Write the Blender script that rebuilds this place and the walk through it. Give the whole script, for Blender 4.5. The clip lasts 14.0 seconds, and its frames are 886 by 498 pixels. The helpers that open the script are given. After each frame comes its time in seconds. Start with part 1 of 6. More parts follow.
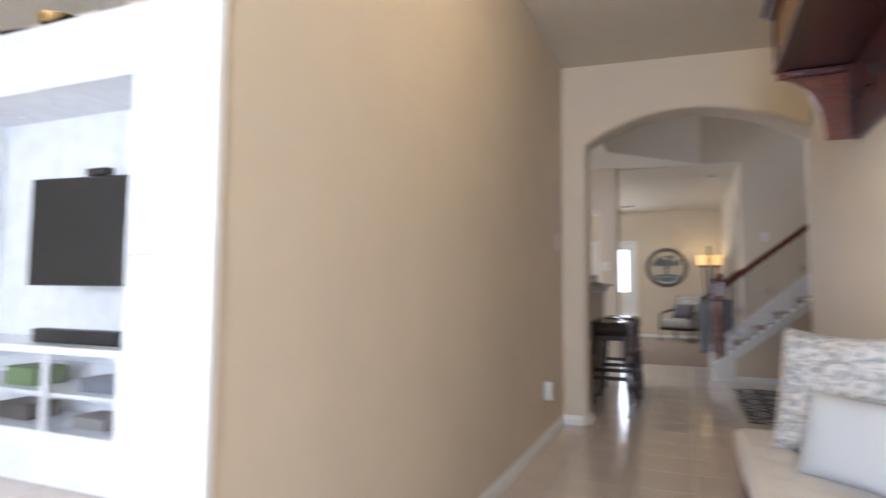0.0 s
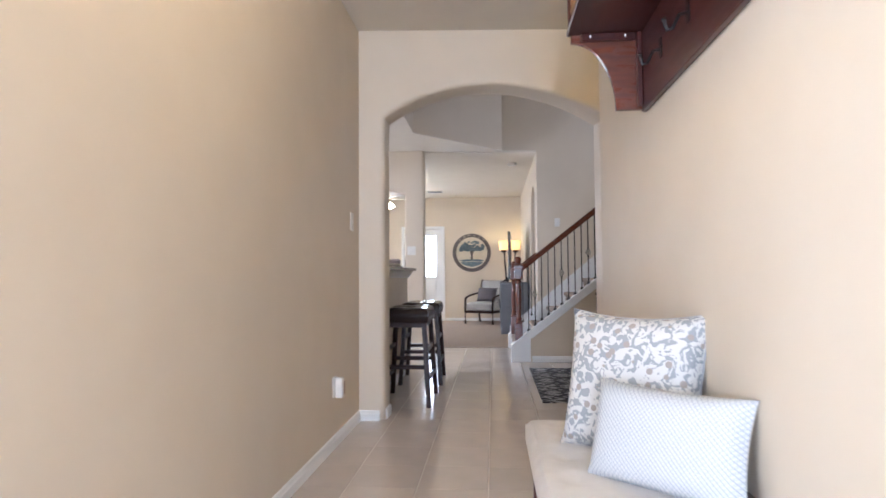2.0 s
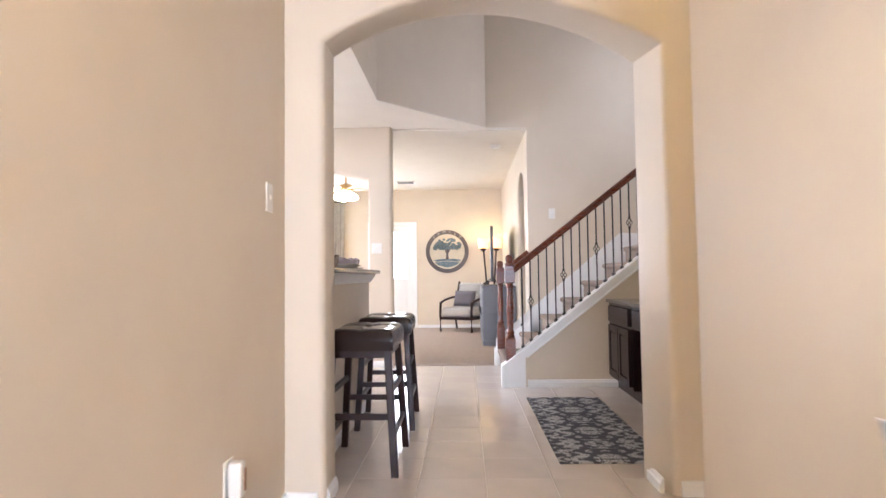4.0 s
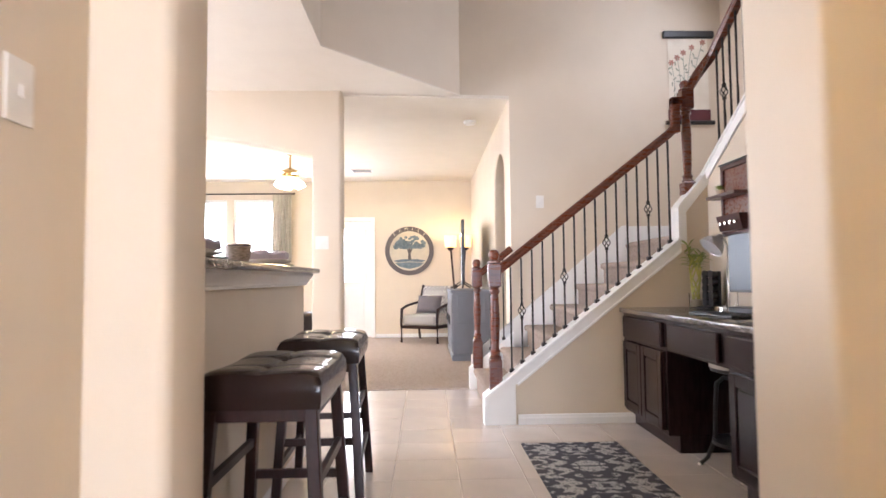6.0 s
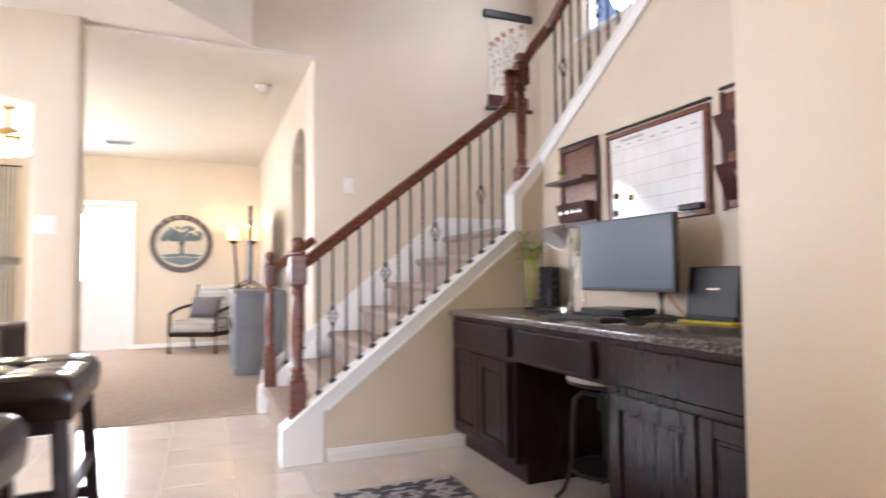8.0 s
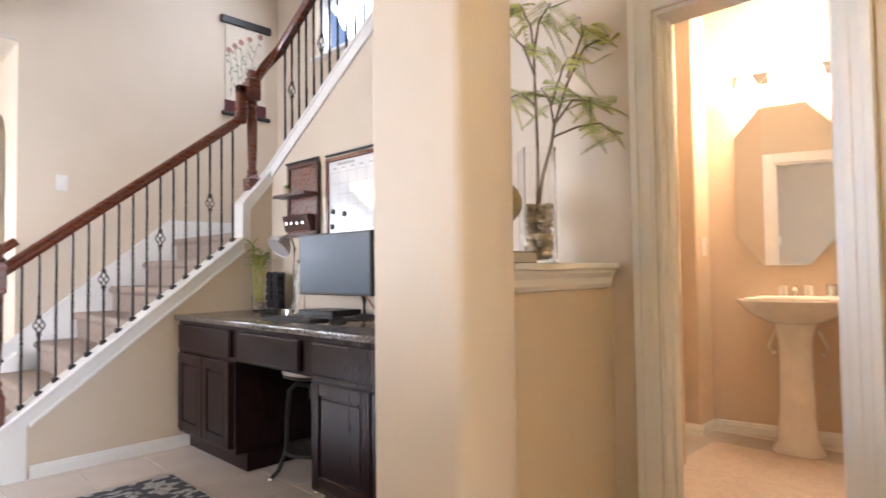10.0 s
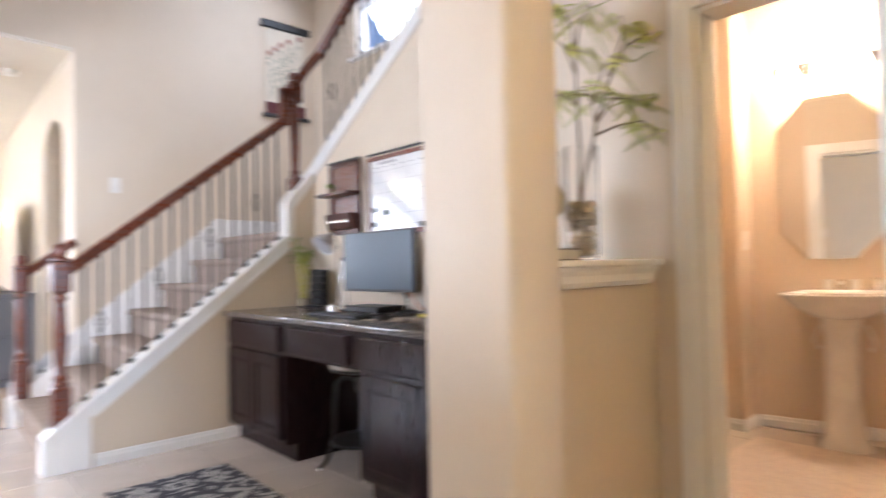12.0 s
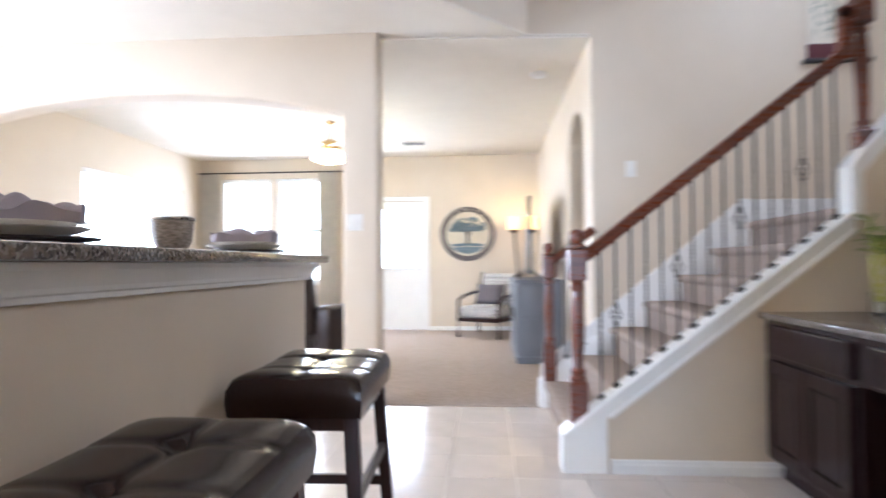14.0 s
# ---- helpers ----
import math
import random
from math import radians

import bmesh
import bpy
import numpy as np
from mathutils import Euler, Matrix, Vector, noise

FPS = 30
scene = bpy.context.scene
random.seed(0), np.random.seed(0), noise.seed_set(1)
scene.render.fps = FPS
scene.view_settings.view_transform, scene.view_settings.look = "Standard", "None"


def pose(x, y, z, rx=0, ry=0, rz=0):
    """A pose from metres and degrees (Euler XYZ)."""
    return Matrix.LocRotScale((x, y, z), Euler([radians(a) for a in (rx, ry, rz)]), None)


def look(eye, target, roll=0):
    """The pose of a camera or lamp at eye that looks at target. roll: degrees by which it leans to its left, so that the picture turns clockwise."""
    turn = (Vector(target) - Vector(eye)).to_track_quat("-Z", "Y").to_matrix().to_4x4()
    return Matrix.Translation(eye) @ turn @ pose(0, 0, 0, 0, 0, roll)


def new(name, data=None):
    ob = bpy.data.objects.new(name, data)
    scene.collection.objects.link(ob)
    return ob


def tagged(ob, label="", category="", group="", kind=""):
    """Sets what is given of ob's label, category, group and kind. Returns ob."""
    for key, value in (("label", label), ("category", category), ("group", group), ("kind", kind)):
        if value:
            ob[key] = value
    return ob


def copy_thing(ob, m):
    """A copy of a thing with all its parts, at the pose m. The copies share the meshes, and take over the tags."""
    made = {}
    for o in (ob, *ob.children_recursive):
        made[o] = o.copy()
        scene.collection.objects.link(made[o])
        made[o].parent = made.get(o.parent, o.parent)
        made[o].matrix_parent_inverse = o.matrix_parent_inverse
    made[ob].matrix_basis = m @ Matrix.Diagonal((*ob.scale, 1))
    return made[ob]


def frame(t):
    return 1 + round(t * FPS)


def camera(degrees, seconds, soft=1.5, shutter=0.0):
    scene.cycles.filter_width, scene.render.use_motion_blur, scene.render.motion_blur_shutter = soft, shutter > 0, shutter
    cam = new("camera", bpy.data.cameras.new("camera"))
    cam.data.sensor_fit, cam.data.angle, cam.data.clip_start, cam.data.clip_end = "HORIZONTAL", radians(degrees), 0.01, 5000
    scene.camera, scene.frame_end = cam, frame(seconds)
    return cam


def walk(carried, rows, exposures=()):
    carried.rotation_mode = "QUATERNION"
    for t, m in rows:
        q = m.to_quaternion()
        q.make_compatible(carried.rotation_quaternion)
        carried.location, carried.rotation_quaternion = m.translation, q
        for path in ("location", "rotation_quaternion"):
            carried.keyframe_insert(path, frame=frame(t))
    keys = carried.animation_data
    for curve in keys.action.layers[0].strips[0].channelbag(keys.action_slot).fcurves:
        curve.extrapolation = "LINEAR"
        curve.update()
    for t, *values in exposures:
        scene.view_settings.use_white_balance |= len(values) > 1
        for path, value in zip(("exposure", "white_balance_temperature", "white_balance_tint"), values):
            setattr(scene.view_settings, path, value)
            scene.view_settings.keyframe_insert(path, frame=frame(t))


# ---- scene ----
cam = camera(73.6, 14.0, shutter=0.8)
EXPOSURES = [(0, -0.92, 5560, 13), (1.0, -0.70, 5420, 14), (1.6, -0.36, 5300, 14), (2.5, -0.26, 5330, 14), (3.0, 0.02, 5380, 15), (5.5, 0.58, 5830, 18), (6.5, 0.56, 5820, 18), (9.0, 0.64, 5720, 16), (11.5, 0.72, 5540, 15), (12.5, 0.62, 5330, 15), (14.0, 0.44, 5160, 12)]
PATH = [
    (0, (0.242, 0.346, 1.011), (-0.52, 2.19, 1.145), 0.5),
    (0.5, (0.335, 0.338, 1.012), (-0.104, 2.284, 1.146), 0.1),
    (1, (0.366, 0.367, 1.011), (0.111, 2.347, 1.133), -0.3),
    (1.5, (0.345, 0.514, 0.988), (0.135, 2.5, 1.09), -0.2),
    (2, (0.291, 0.82, 0.995), (0.124, 2.811, 1.086), -0.4),
    (2.5, (0.247, 1.155, 0.986), (0.158, 3.151, 1.075), -0.7),
    (3, (0.216, 1.541, 1.005), (0.133, 3.537, 1.095), -0.8),
    (5.5, (0.119, 3.263, 1.03), (0.133, 5.261, 1.123), -0.6),
    (6, (0.094, 3.604, 1.01), (0.156, 5.601, 1.111), -0.6),
    (6.5, (0.033, 3.868, 1.028), (0.145, 5.863, 1.125), -0.5),
    (7, (-0.006, 4.137, 1.002), (0.275, 6.114, 1.102), -0.5),
    (7.5, (0.029, 4.363, 0.981), (0.547, 6.293, 1.071), -0.6),
    (8.2, (0.109, 4.51, 1.002), (0.957, 6.319, 1.097), -0.5),
    (9, (0.044, 4.208, 1.049), (1.23, 5.816, 1.131), -0.7),
    (11.5, (0.006, 4.015, 1.04), (1.538, 5.3, 1.11), -0.7),
    (12, (-0.054, 4.044, 1.056), (1.299, 5.516, 1.11), -1.2),
    (12.5, (-0.087, 4.088, 1.03), (0.923, 5.813, 1.084), -1.0),
    (13, (-0.067, 4.313, 1.014), (0.591, 6.201, 1.06), -0.7),
    (13.5, (-0.02, 4.498, 1.02), (0.275, 6.475, 1.069), -0.4),
    (14, (0.13, 4.725, 1.042), (-0.019, 6.719, 1.092), -0.4),
]
walk(cam, [(t, look(eye, target, roll)) for t, eye, target, roll in PATH], EXPOSURES)
# world and large lights
world = bpy.data.worlds.new("world")
scene.world = world
world.use_nodes = True
wn = world.node_tree
sky = wn.nodes.new("ShaderNodeTexSky")
sky.sky_type = 'NISHITA'
sky.sun_disc = False
sky.sun_elevation, sky.sun_rotation = radians(55), radians(200)
sky.dust_density = 5.0
wn.links.new(sky.outputs[0], wn.nodes["Background"].inputs[0])
wn.nodes["Background"].inputs[1].default_value = 0.15


def area_lamp(name, where, target, sx, sy, watts, colour):
    d = bpy.data.lights.new(name, 'AREA')
    d.shape, d.size, d.size_y, d.energy, d.color = 'RECTANGLE', sx, sy, watts, colour
    ob = new(name, d)
    ob.matrix_world = look(where, target)
    return ob


def point_lamp(name, where, watts, colour, radius=0.06):
    d = bpy.data.lights.new(name, 'POINT')
    d.energy, d.color, d.shadow_soft_size = watts, colour, radius
    ob = new(name, d)
    ob.location = where
    return ob


DAY = (0.97, 0.98, 1.0)
WARM = (1.0, 0.76, 0.40)
sun_data = bpy.data.lights.new("sun", 'SUN')
sun_data.energy, sun_data.angle, sun_data.color = 2.0, radians(0.6), (1.0, 0.95, 0.86)
sun = new("sun", sun_data)
sun.rotation_euler = (radians(35), 0, radians(160))
# daylight in the openings
area_lamp("window_light", (-3.3, 13.80, 1.7), (-3.0, 5, 1.0), 1.6, 1.4, 40, DAY)
area_lamp("window_light", (-4.35, 12.3, 1.5), (0, 12.0, 0.6), 2.2, 1.3, 34, DAY)
area_lamp("window_light", (-4.35, 7.3, 1.65), (0, 7.1, 1.1), 1.8, 1.1, 125, DAY)
area_lamp("window_light", (-1.27, 13.86, 1.5), (-1.2, 5, 0.6), 0.55, 0.95, 30, DAY)
area_lamp("window_light", (2.93, 7.9, 3.6), (0, 7.9, 1.2), 1.0, 1.3, 26, (0.95, 0.97, 1.0))
area_lamp("window_light", (-4.3, -1.5, 1.5), (0, 0.8, 1.3), 1.8, 1.6, 140, (0.90, 0.95, 1.0))
# fill for the bench wall, through a window added for it
area_lamp("window_light", (-3.2, -2.8, 1.5), (0.8, 2.4, 1.2), 1.5, 1.5, 175, (0.90, 0.95, 1.0))
area_lamp("window_light", (0.25, -2.8, 1.4), (0.2, 4, 1.2), 0.8, 1.6, 240, (0.84, 0.92, 1.0))
# lamps that the place has, and one added in the alcove
point_lamp("hall_lamp_light", (0.12, 2.2, 2.60), 34, WARM, 0.08)
point_lamp("fan_lamp_light", (-1.69, 11.5, 2.20), 34, (1.0, 0.84, 0.40), 0.15)
point_lamp("floor_lamp_light", (0.525, 13.45, 1.70), 32, (1.0, 0.76, 0.34), 0.06)
point_lamp("floor_lamp_light", (0.775, 13.45, 1.70), 32, (1.0, 0.76, 0.34), 0.06)
# unseen fill, added to warm and brighten the wall under the ledge
point_lamp("alcove_fill_light", (1.42, 3.5, 2.60), 13, (1.0, 0.74, 0.28), 0.08)
point_lamp("vanity_lamp_light", (3.80, 5.0, 2.30), 28, (1.0, 0.74, 0.48), 0.1)

# ---------------------------------------------------------------- materials


def mat(name, colour, rough=0.5, metal=0.0, second=None, scale=8.0, bump=0.0, bump_scale=120.0, spec=0.5, coat=0.0, rand=0.0, stretch=None):
    """A procedural material: two scales of colour variation and a fine relief."""
    m = bpy.data.materials.new(name)
    m.use_nodes = True
    t = m.node_tree
    b = t.nodes["Principled BSDF"]
    b.inputs["Roughness"].default_value = rough
    b.inputs["Metallic"].default_value = metal
    b.inputs["Specular IOR Level"].default_value = spec
    b.inputs["Coat Weight"].default_value = coat
    tc = t.nodes.new("ShaderNodeTexCoord")
    vec = tc.outputs["Object"]
    if stretch:
        mp = t.nodes.new("ShaderNodeMapping")
        mp.inputs["Scale"].default_value = stretch
        t.links.new(vec, mp.inputs[0])
        vec = mp.outputs[0]
    second = second or tuple(c * 0.9 for c in colour)
    n = t.nodes.new("ShaderNodeTexNoise")
    n.inputs["Scale"].default_value, n.inputs["Detail"].default_value = scale, 6
    t.links.new(vec, n.inputs["Vector"])
    mix = t.nodes.new("ShaderNodeMix")
    mix.data_type = 'RGBA'
    mix.inputs[6].default_value, mix.inputs[7].default_value = (*colour, 1), (*second, 1)
    ramp = t.nodes.new("ShaderNodeMapRange")
    ramp.inputs[1].default_value, ramp.inputs[2].default_value = 0.35, 0.65
    t.links.new(n.outputs[0], ramp.inputs[0])
    t.links.new(ramp.outputs[0], mix.inputs[0])
    col = mix.outputs[2]
    if rand:
        oi = t.nodes.new("ShaderNodeObjectInfo")
        hsv = t.nodes.new("ShaderNodeHueSaturation")
        mr = t.nodes.new("ShaderNodeMapRange")
        mr.inputs[3].default_value, mr.inputs[4].default_value = 1 - rand, 1 + rand
        t.links.new(oi.outputs["Random"], mr.inputs[0])
        t.links.new(mr.outputs[0], hsv.inputs["Value"])
        t.links.new(col, hsv.inputs["Color"])
        col = hsv.outputs[0]
    t.links.new(col, b.inputs["Base Color"])
    n2 = t.nodes.new("ShaderNodeTexNoise")
    n2.inputs["Scale"].default_value, n2.inputs["Detail"].default_value = bump_scale, 3
    t.links.new(vec, n2.inputs["Vector"])
    rr = t.nodes.new("ShaderNodeMapRange")
    rr.inputs[3].default_value, rr.inputs[4].default_value = max(0.02, rough - 0.06), min(1, rough + 0.06)
    t.links.new(n.outputs[0], rr.inputs[0])
    t.links.new(rr.outputs[0], b.inputs["Roughness"])
    if bump:
        bp = t.nodes.new("ShaderNodeBump")
        bp.inputs["Strength"].default_value, bp.inputs["Distance"].default_value = bump, 0.004
        t.links.new(n2.outputs[0], bp.inputs["Height"])
        t.links.new(bp.outputs[0], b.inputs["Normal"])
    return m


def glow(name, colour, strength):
    m = bpy.data.materials.new(name)
    m.use_nodes = True
    b = m.node_tree.nodes["Principled BSDF"]
    b.inputs["Base Color"].default_value = (*colour, 1)
    b.inputs["Emission Color"].default_value = (*colour, 1)
    b.inputs["Emission Strength"].default_value = strength
    return m


def glass_mat(name, colour=(1, 1, 1), rough=0.0):
    m = bpy.data.materials.new(name)
    m.use_nodes = True
    b = m.node_tree.nodes["Principled BSDF"]
    b.inputs["Base Color"].default_value = (*colour, 1)
    b.inputs["Roughness"].default_value = rough
    b.inputs["Transmission Weight"].default_value = 1.0
    b.inputs["IOR"].default_value = 1.45
    return m


PAINT = mat("wall_paint", (0.665, 0.572, 0.450), 0.62, second=(0.645, 0.552, 0.432), scale=3, bump=0.10, bump_scale=140)
CEIL = mat("ceiling_paint", (0.73, 0.67, 0.575), 0.8, second=(0.71, 0.65, 0.555), scale=4, bump=0.25, bump_scale=60)
POWDER = mat("powder_room_paint", (0.66, 0.53, 0.40), 0.6, second=(0.64, 0.51, 0.38), scale=3, bump=0.10, bump_scale=140)
WHITE = mat("white_trim_paint", (0.83, 0.82, 0.80), 0.32, second=(0.80, 0.79, 0.77), scale=5, bump=0.03, bump_scale=90)
TILE = mat("ceramic_tile", (0.64, 0.56, 0.49), 0.15, second=(0.59, 0.52, 0.455), scale=5, bump=0.04, bump_scale=30, rand=0.04)
GROUT = mat("grout", (0.70, 0.63, 0.56), 0.8, bump=0.2, bump_scale=300)
CARPET = mat("carpet", (0.40, 0.325, 0.272), 0.95, second=(0.29, 0.230, 0.190), scale=55, bump=0.5, bump_scale=320, spec=0.1)
CHERRY = mat("cherry_wood", (0.165, 0.048, 0.024), 0.28, second=(0.085, 0.024, 0.014), scale=9, bump=0.05, bump_scale=60, stretch=(1, 6, 6), coat=0.2)
DARKRED = mat("mahogany_wood", (0.060, 0.013, 0.010), 0.33, second=(0.045, 0.010, 0.008), scale=5, bump=0.02, bump_scale=60, stretch=(6, 1, 6), coat=0.3)
ESPRESSO = mat("espresso_cabinet", (0.023, 0.0110, 0.0118), 0.24, second=(0.014, 0.0070, 0.0078), scale=10, bump=0.02, bump_scale=70, stretch=(6, 6, 1), spec=0.24)
STOOLWOOD = mat("dark_stool_wood", (0.030, 0.012, 0.010), 0.35, second=(0.018, 0.008, 0.007), scale=12, bump=0.04, bump_scale=80, stretch=(5, 5, 1), spec=0.2)
LEATHER = mat("dark_leather", (0.015, 0.0086, 0.0075), 0.17, second=(0.020, 0.0105, 0.0085), scale=2.5, bump=0.05, bump_scale=420, spec=0.17)
IRON = mat("black_iron", (0.022, 0.018, 0.016), 0.48, metal=0.3, bump=0.1, bump_scale=150)
CHROME = mat("brushed_chrome", (0.72, 0.71, 0.69), 0.16, metal=1.0, bump=0.02)
BRASS = mat("aged_brass", (0.55, 0.38, 0.17), 0.25, metal=1.0)
BLACK = mat("black_plastic", (0.012, 0.012, 0.013), 0.4, bump=0.05)
SCREEN = mat("dark_screen", (0.010, 0.012, 0.015), 0.12, spec=0.6)
GLASS = glass_mat("clear_glass")
CLOTHWHITE = mat("white_upholstery", (0.66, 0.62, 0.58), 0.9, second=(0.62, 0.58, 0.54), scale=20, bump=0.4, bump_scale=500, spec=0.1)
GREYCAB = mat("grey_painted_wood", (0.16, 0.165, 0.185), 0.5, second=(0.145, 0.15, 0.168), scale=6, bump=0.02)
MIRROR = mat("mirror_silver", (0.9, 0.9, 0.9), 0.01, metal=1.0, second=(0.9, 0.9, 0.9))
MIRROR.node_tree.nodes["Principled BSDF"].inputs["Roughness"].default_value = 0.01
for l in list(MIRROR.node_tree.links):
    if l.to_socket.name == "Roughness":
        MIRROR.node_tree.links.remove(l)
SHADE = glow("lamp_shade_lit", (1.0, 0.62, 0.22), 1.6)
BULB = glow("lit_bulb_glass", (1.0, 0.82, 0.52), 30.0)
OUTSIDE = glow("daylight_beyond", (0.95, 0.98, 1.0), 5.0)
LEAF = mat("leaf_green", (0.13, 0.20, 0.05), 0.5, second=(0.32, 0.36, 0.07), scale=11)
CERAMIC = mat("white_ceramic", (0.82, 0.78, 0.72), 0.12, coat=0.3)
PLASTIC = mat("ivory_plastic", (0.80, 0.77, 0.72), 0.35)


def granite():
    m = mat("granite", (0.10, 0.085, 0.07), 0.12, spec=0.5)
    t = m.node_tree
    b = t.nodes["Principled BSDF"]
    v = t.nodes.new("ShaderNodeTexVoronoi")
    v.inputs["Scale"].default_value = 170
    tc = t.nodes.new("ShaderNodeTexCoord")
    t.links.new(tc.outputs["Object"], v.inputs["Vector"])
    r = t.nodes.new("ShaderNodeValToRGB")
    els = r.color_ramp.elements
    els[0].position, els[0].color = 0.15, (0.035, 0.03, 0.028, 1)
    els[1].position, els[1].color = 0.9, (0.24, 0.21, 0.185, 1)
    e = els.new(0.45)
    e.color = (0.15, 0.12, 0.095, 1)
    e = els.new(0.65)
    e.color = (0.09, 0.075, 0.065, 1)
    sep = t.nodes.new("ShaderNodeSeparateColor")
    t.links.new(v.outputs["Color"], sep.inputs[0])
    t.links.new(sep.outputs[0], r.inputs[0])
    t.links.new(r.outputs[0], b.inputs["Base Color"])
    return m


GRANITE = granite()


def pattern(name, build):
    """A material whose base colour comes from a node set made by build(tree, object vector) -> colour socket."""
    m = bpy.data.materials.new(name)
    m.use_nodes = True
    t = m.node_tree
    tc = t.nodes.new("ShaderNodeTexCoord")
    t.links.new(build(t, tc.outputs["Object"]), t.nodes["Principled BSDF"].inputs["Base Color"])
    b = t.nodes["Principled BSDF"]
    b.inputs["Roughness"].default_value = 0.9
    b.inputs["Specular IOR Level"].default_value = 0.15
    n = t.nodes.new("ShaderNodeTexNoise")
    n.inputs["Scale"].default_value = 400
    t.links.new(tc.outputs["Object"], n.inputs["Vector"])
    bp = t.nodes.new("ShaderNodeBump")
    bp.inputs["Strength"].default_value, bp.inputs["Distance"].default_value = 0.4, 0.003
    t.links.new(n.outputs[0], bp.inputs["Height"])
    t.links.new(bp.outputs[0], b.inputs["Normal"])
    return m


def two_tone(t, fac, a, b2, lo=0.48, hi=0.52):
    mr = t.nodes.new("ShaderNodeMapRange")
    mr.inputs[1].default_value, mr.inputs[2].default_value = lo, hi
    t.links.new(fac, mr.inputs[0])
    mx = t.nodes.new("ShaderNodeMix")
    mx.data_type = 'RGBA'
    mx.inputs[6].default_value, mx.inputs[7].default_value = (*a, 1), (*b2, 1)
    t.links.new(mr.outputs[0], mx.inputs[0])
    return mx.outputs[2]


def mathn(t, op, a, b2=None):
    n = t.nodes.new("ShaderNodeMath")
    n.operation = op
    for i, v in enumerate((a, b2)):
        if v is None:
            continue
        if isinstance(v, (int, float)):
            n.inputs[i].default_value = v
        else:
            t.links.new(v, n.inputs[i])
    return n.outputs[0]


def diamonds(k, a, b2, steps=3.0):
    def build(t, vec):
        s = t.nodes.new("ShaderNodeSeparateXYZ")
        t.links.new(vec, s.inputs[0])
        u = mathn(t, 'PINGPONG', mathn(t, 'ADD', mathn(t, 'MULTIPLY', s.outputs[0], k), 50.0), 0.5)
        v = mathn(t, 'PINGPONG', mathn(t, 'ADD', mathn(t, 'MULTIPLY', s.outputs[1], k), 50.0), 0.5)
        z = mathn(t, 'PINGPONG', mathn(t, 'ADD', mathn(t, 'MULTIPLY', s.outputs[2], k), 50.0), 0.5)
        f = mathn(t, 'FRACT', mathn(t, 'MULTIPLY', mathn(t, 'ADD', mathn(t, 'ADD', u, v), z), steps))
        return two_tone(t, f, a, b2)
    return build


def lattice(k, a, b2, width=0.12):
    """Fine diagonal net of lines."""
    def build(t, vec):
        s = t.nodes.new("ShaderNodeSeparateXYZ")
        t.links.new(vec, s.inputs[0])
        p = mathn(t, 'FRACT', mathn(t, 'ADD', mathn(t, 'MULTIPLY', mathn(t, 'ADD', s.outputs[0], s.outputs[2]), k), 50.0))
        q = mathn(t, 'FRACT', mathn(t, 'ADD', mathn(t, 'MULTIPLY', mathn(t, 'SUBTRACT', s.outputs[0], s.outputs[2]), k), 50.0))
        f = mathn(t, 'MINIMUM', p, q)
        return two_tone(t, f, a, b2, width, width + 0.1)
    return build


def floral(k, ground, leaf, spot):
    def build(t, vec):
        n = t.nodes.new("ShaderNodeTexNoise")
        n.inputs["Scale"].default_value, n.inputs["Detail"].default_value, n.inputs["Distortion"].default_value = k, 1.0, 2.2
        t.links.new(vec, n.inputs["Vector"])
        base = two_tone(t, n.outputs[0], leaf, ground, 0.46, 0.49)
        v = t.nodes.new("ShaderNodeTexVoronoi")
        v.inputs["Scale"].default_value = k * 0.9
        t.links.new(vec, v.inputs["Vector"])
        mr = t.nodes.new("ShaderNodeMapRange")
        mr.inputs[1].default_value, mr.inputs[2].default_value = 0.22, 0.26
        t.links.new(v.outputs["Distance"], mr.inputs[0])
        mx = t.nodes.new("ShaderNodeMix")
        mx.data_type = 'RGBA'
        mx.inputs[6].default_value = (*spot, 1)
        t.links.new(mr.outputs[0], mx.inputs[0])
        t.links.new(base, mx.inputs[7])
        return mx.outputs[2]
    return build


def damask(t, vec):
    """Mirrored scroll medallions, light on dark."""
    s = t.nodes.new("ShaderNodeSeparateXYZ")
    t.links.new(vec, s.inputs[0])
    c = t.nodes.new("ShaderNodeCombineXYZ")
    t.links.new(mathn(t, 'ABSOLUTE', s.outputs[0]), c.inputs[0])
    t.links.new(mathn(t, 'PINGPONG', mathn(t, 'ABSOLUTE', mathn(t, 'ADD', s.outputs[1], -0.10)), 0.30), c.inputs[1])
    n = t.nodes.new("ShaderNodeTexNoise")
    n.inputs["Scale"].default_value, n.inputs["Detail"].default_value, n.inputs["Distortion"].default_value = 8.5, 0.6, 1.6
    t.links.new(c.outputs[0], n.inputs["Vector"])
    n2 = t.nodes.new("ShaderNodeTexNoise")
    n2.inputs["Scale"].default_value, n2.inputs["Detail"].default_value, n2.inputs["Distortion"].default_value = 17, 0.4, 2.2
    t.links.new(c.outputs[0], n2.inputs["Vector"])
    vein = mathn(t, 'ABSOLUTE', mathn(t, 'SUBTRACT', n2.outputs[0], 0.5))
    big = mathn(t, 'GREATER_THAN', n.outputs[0], 0.465)
    fine = mathn(t, 'GREATER_THAN', vein, 0.035)
    return two_tone(t, mathn(t, 'MULTIPLY', big, fine), (0.080, 0.082, 0.098), (0.46, 0.45, 0.44))


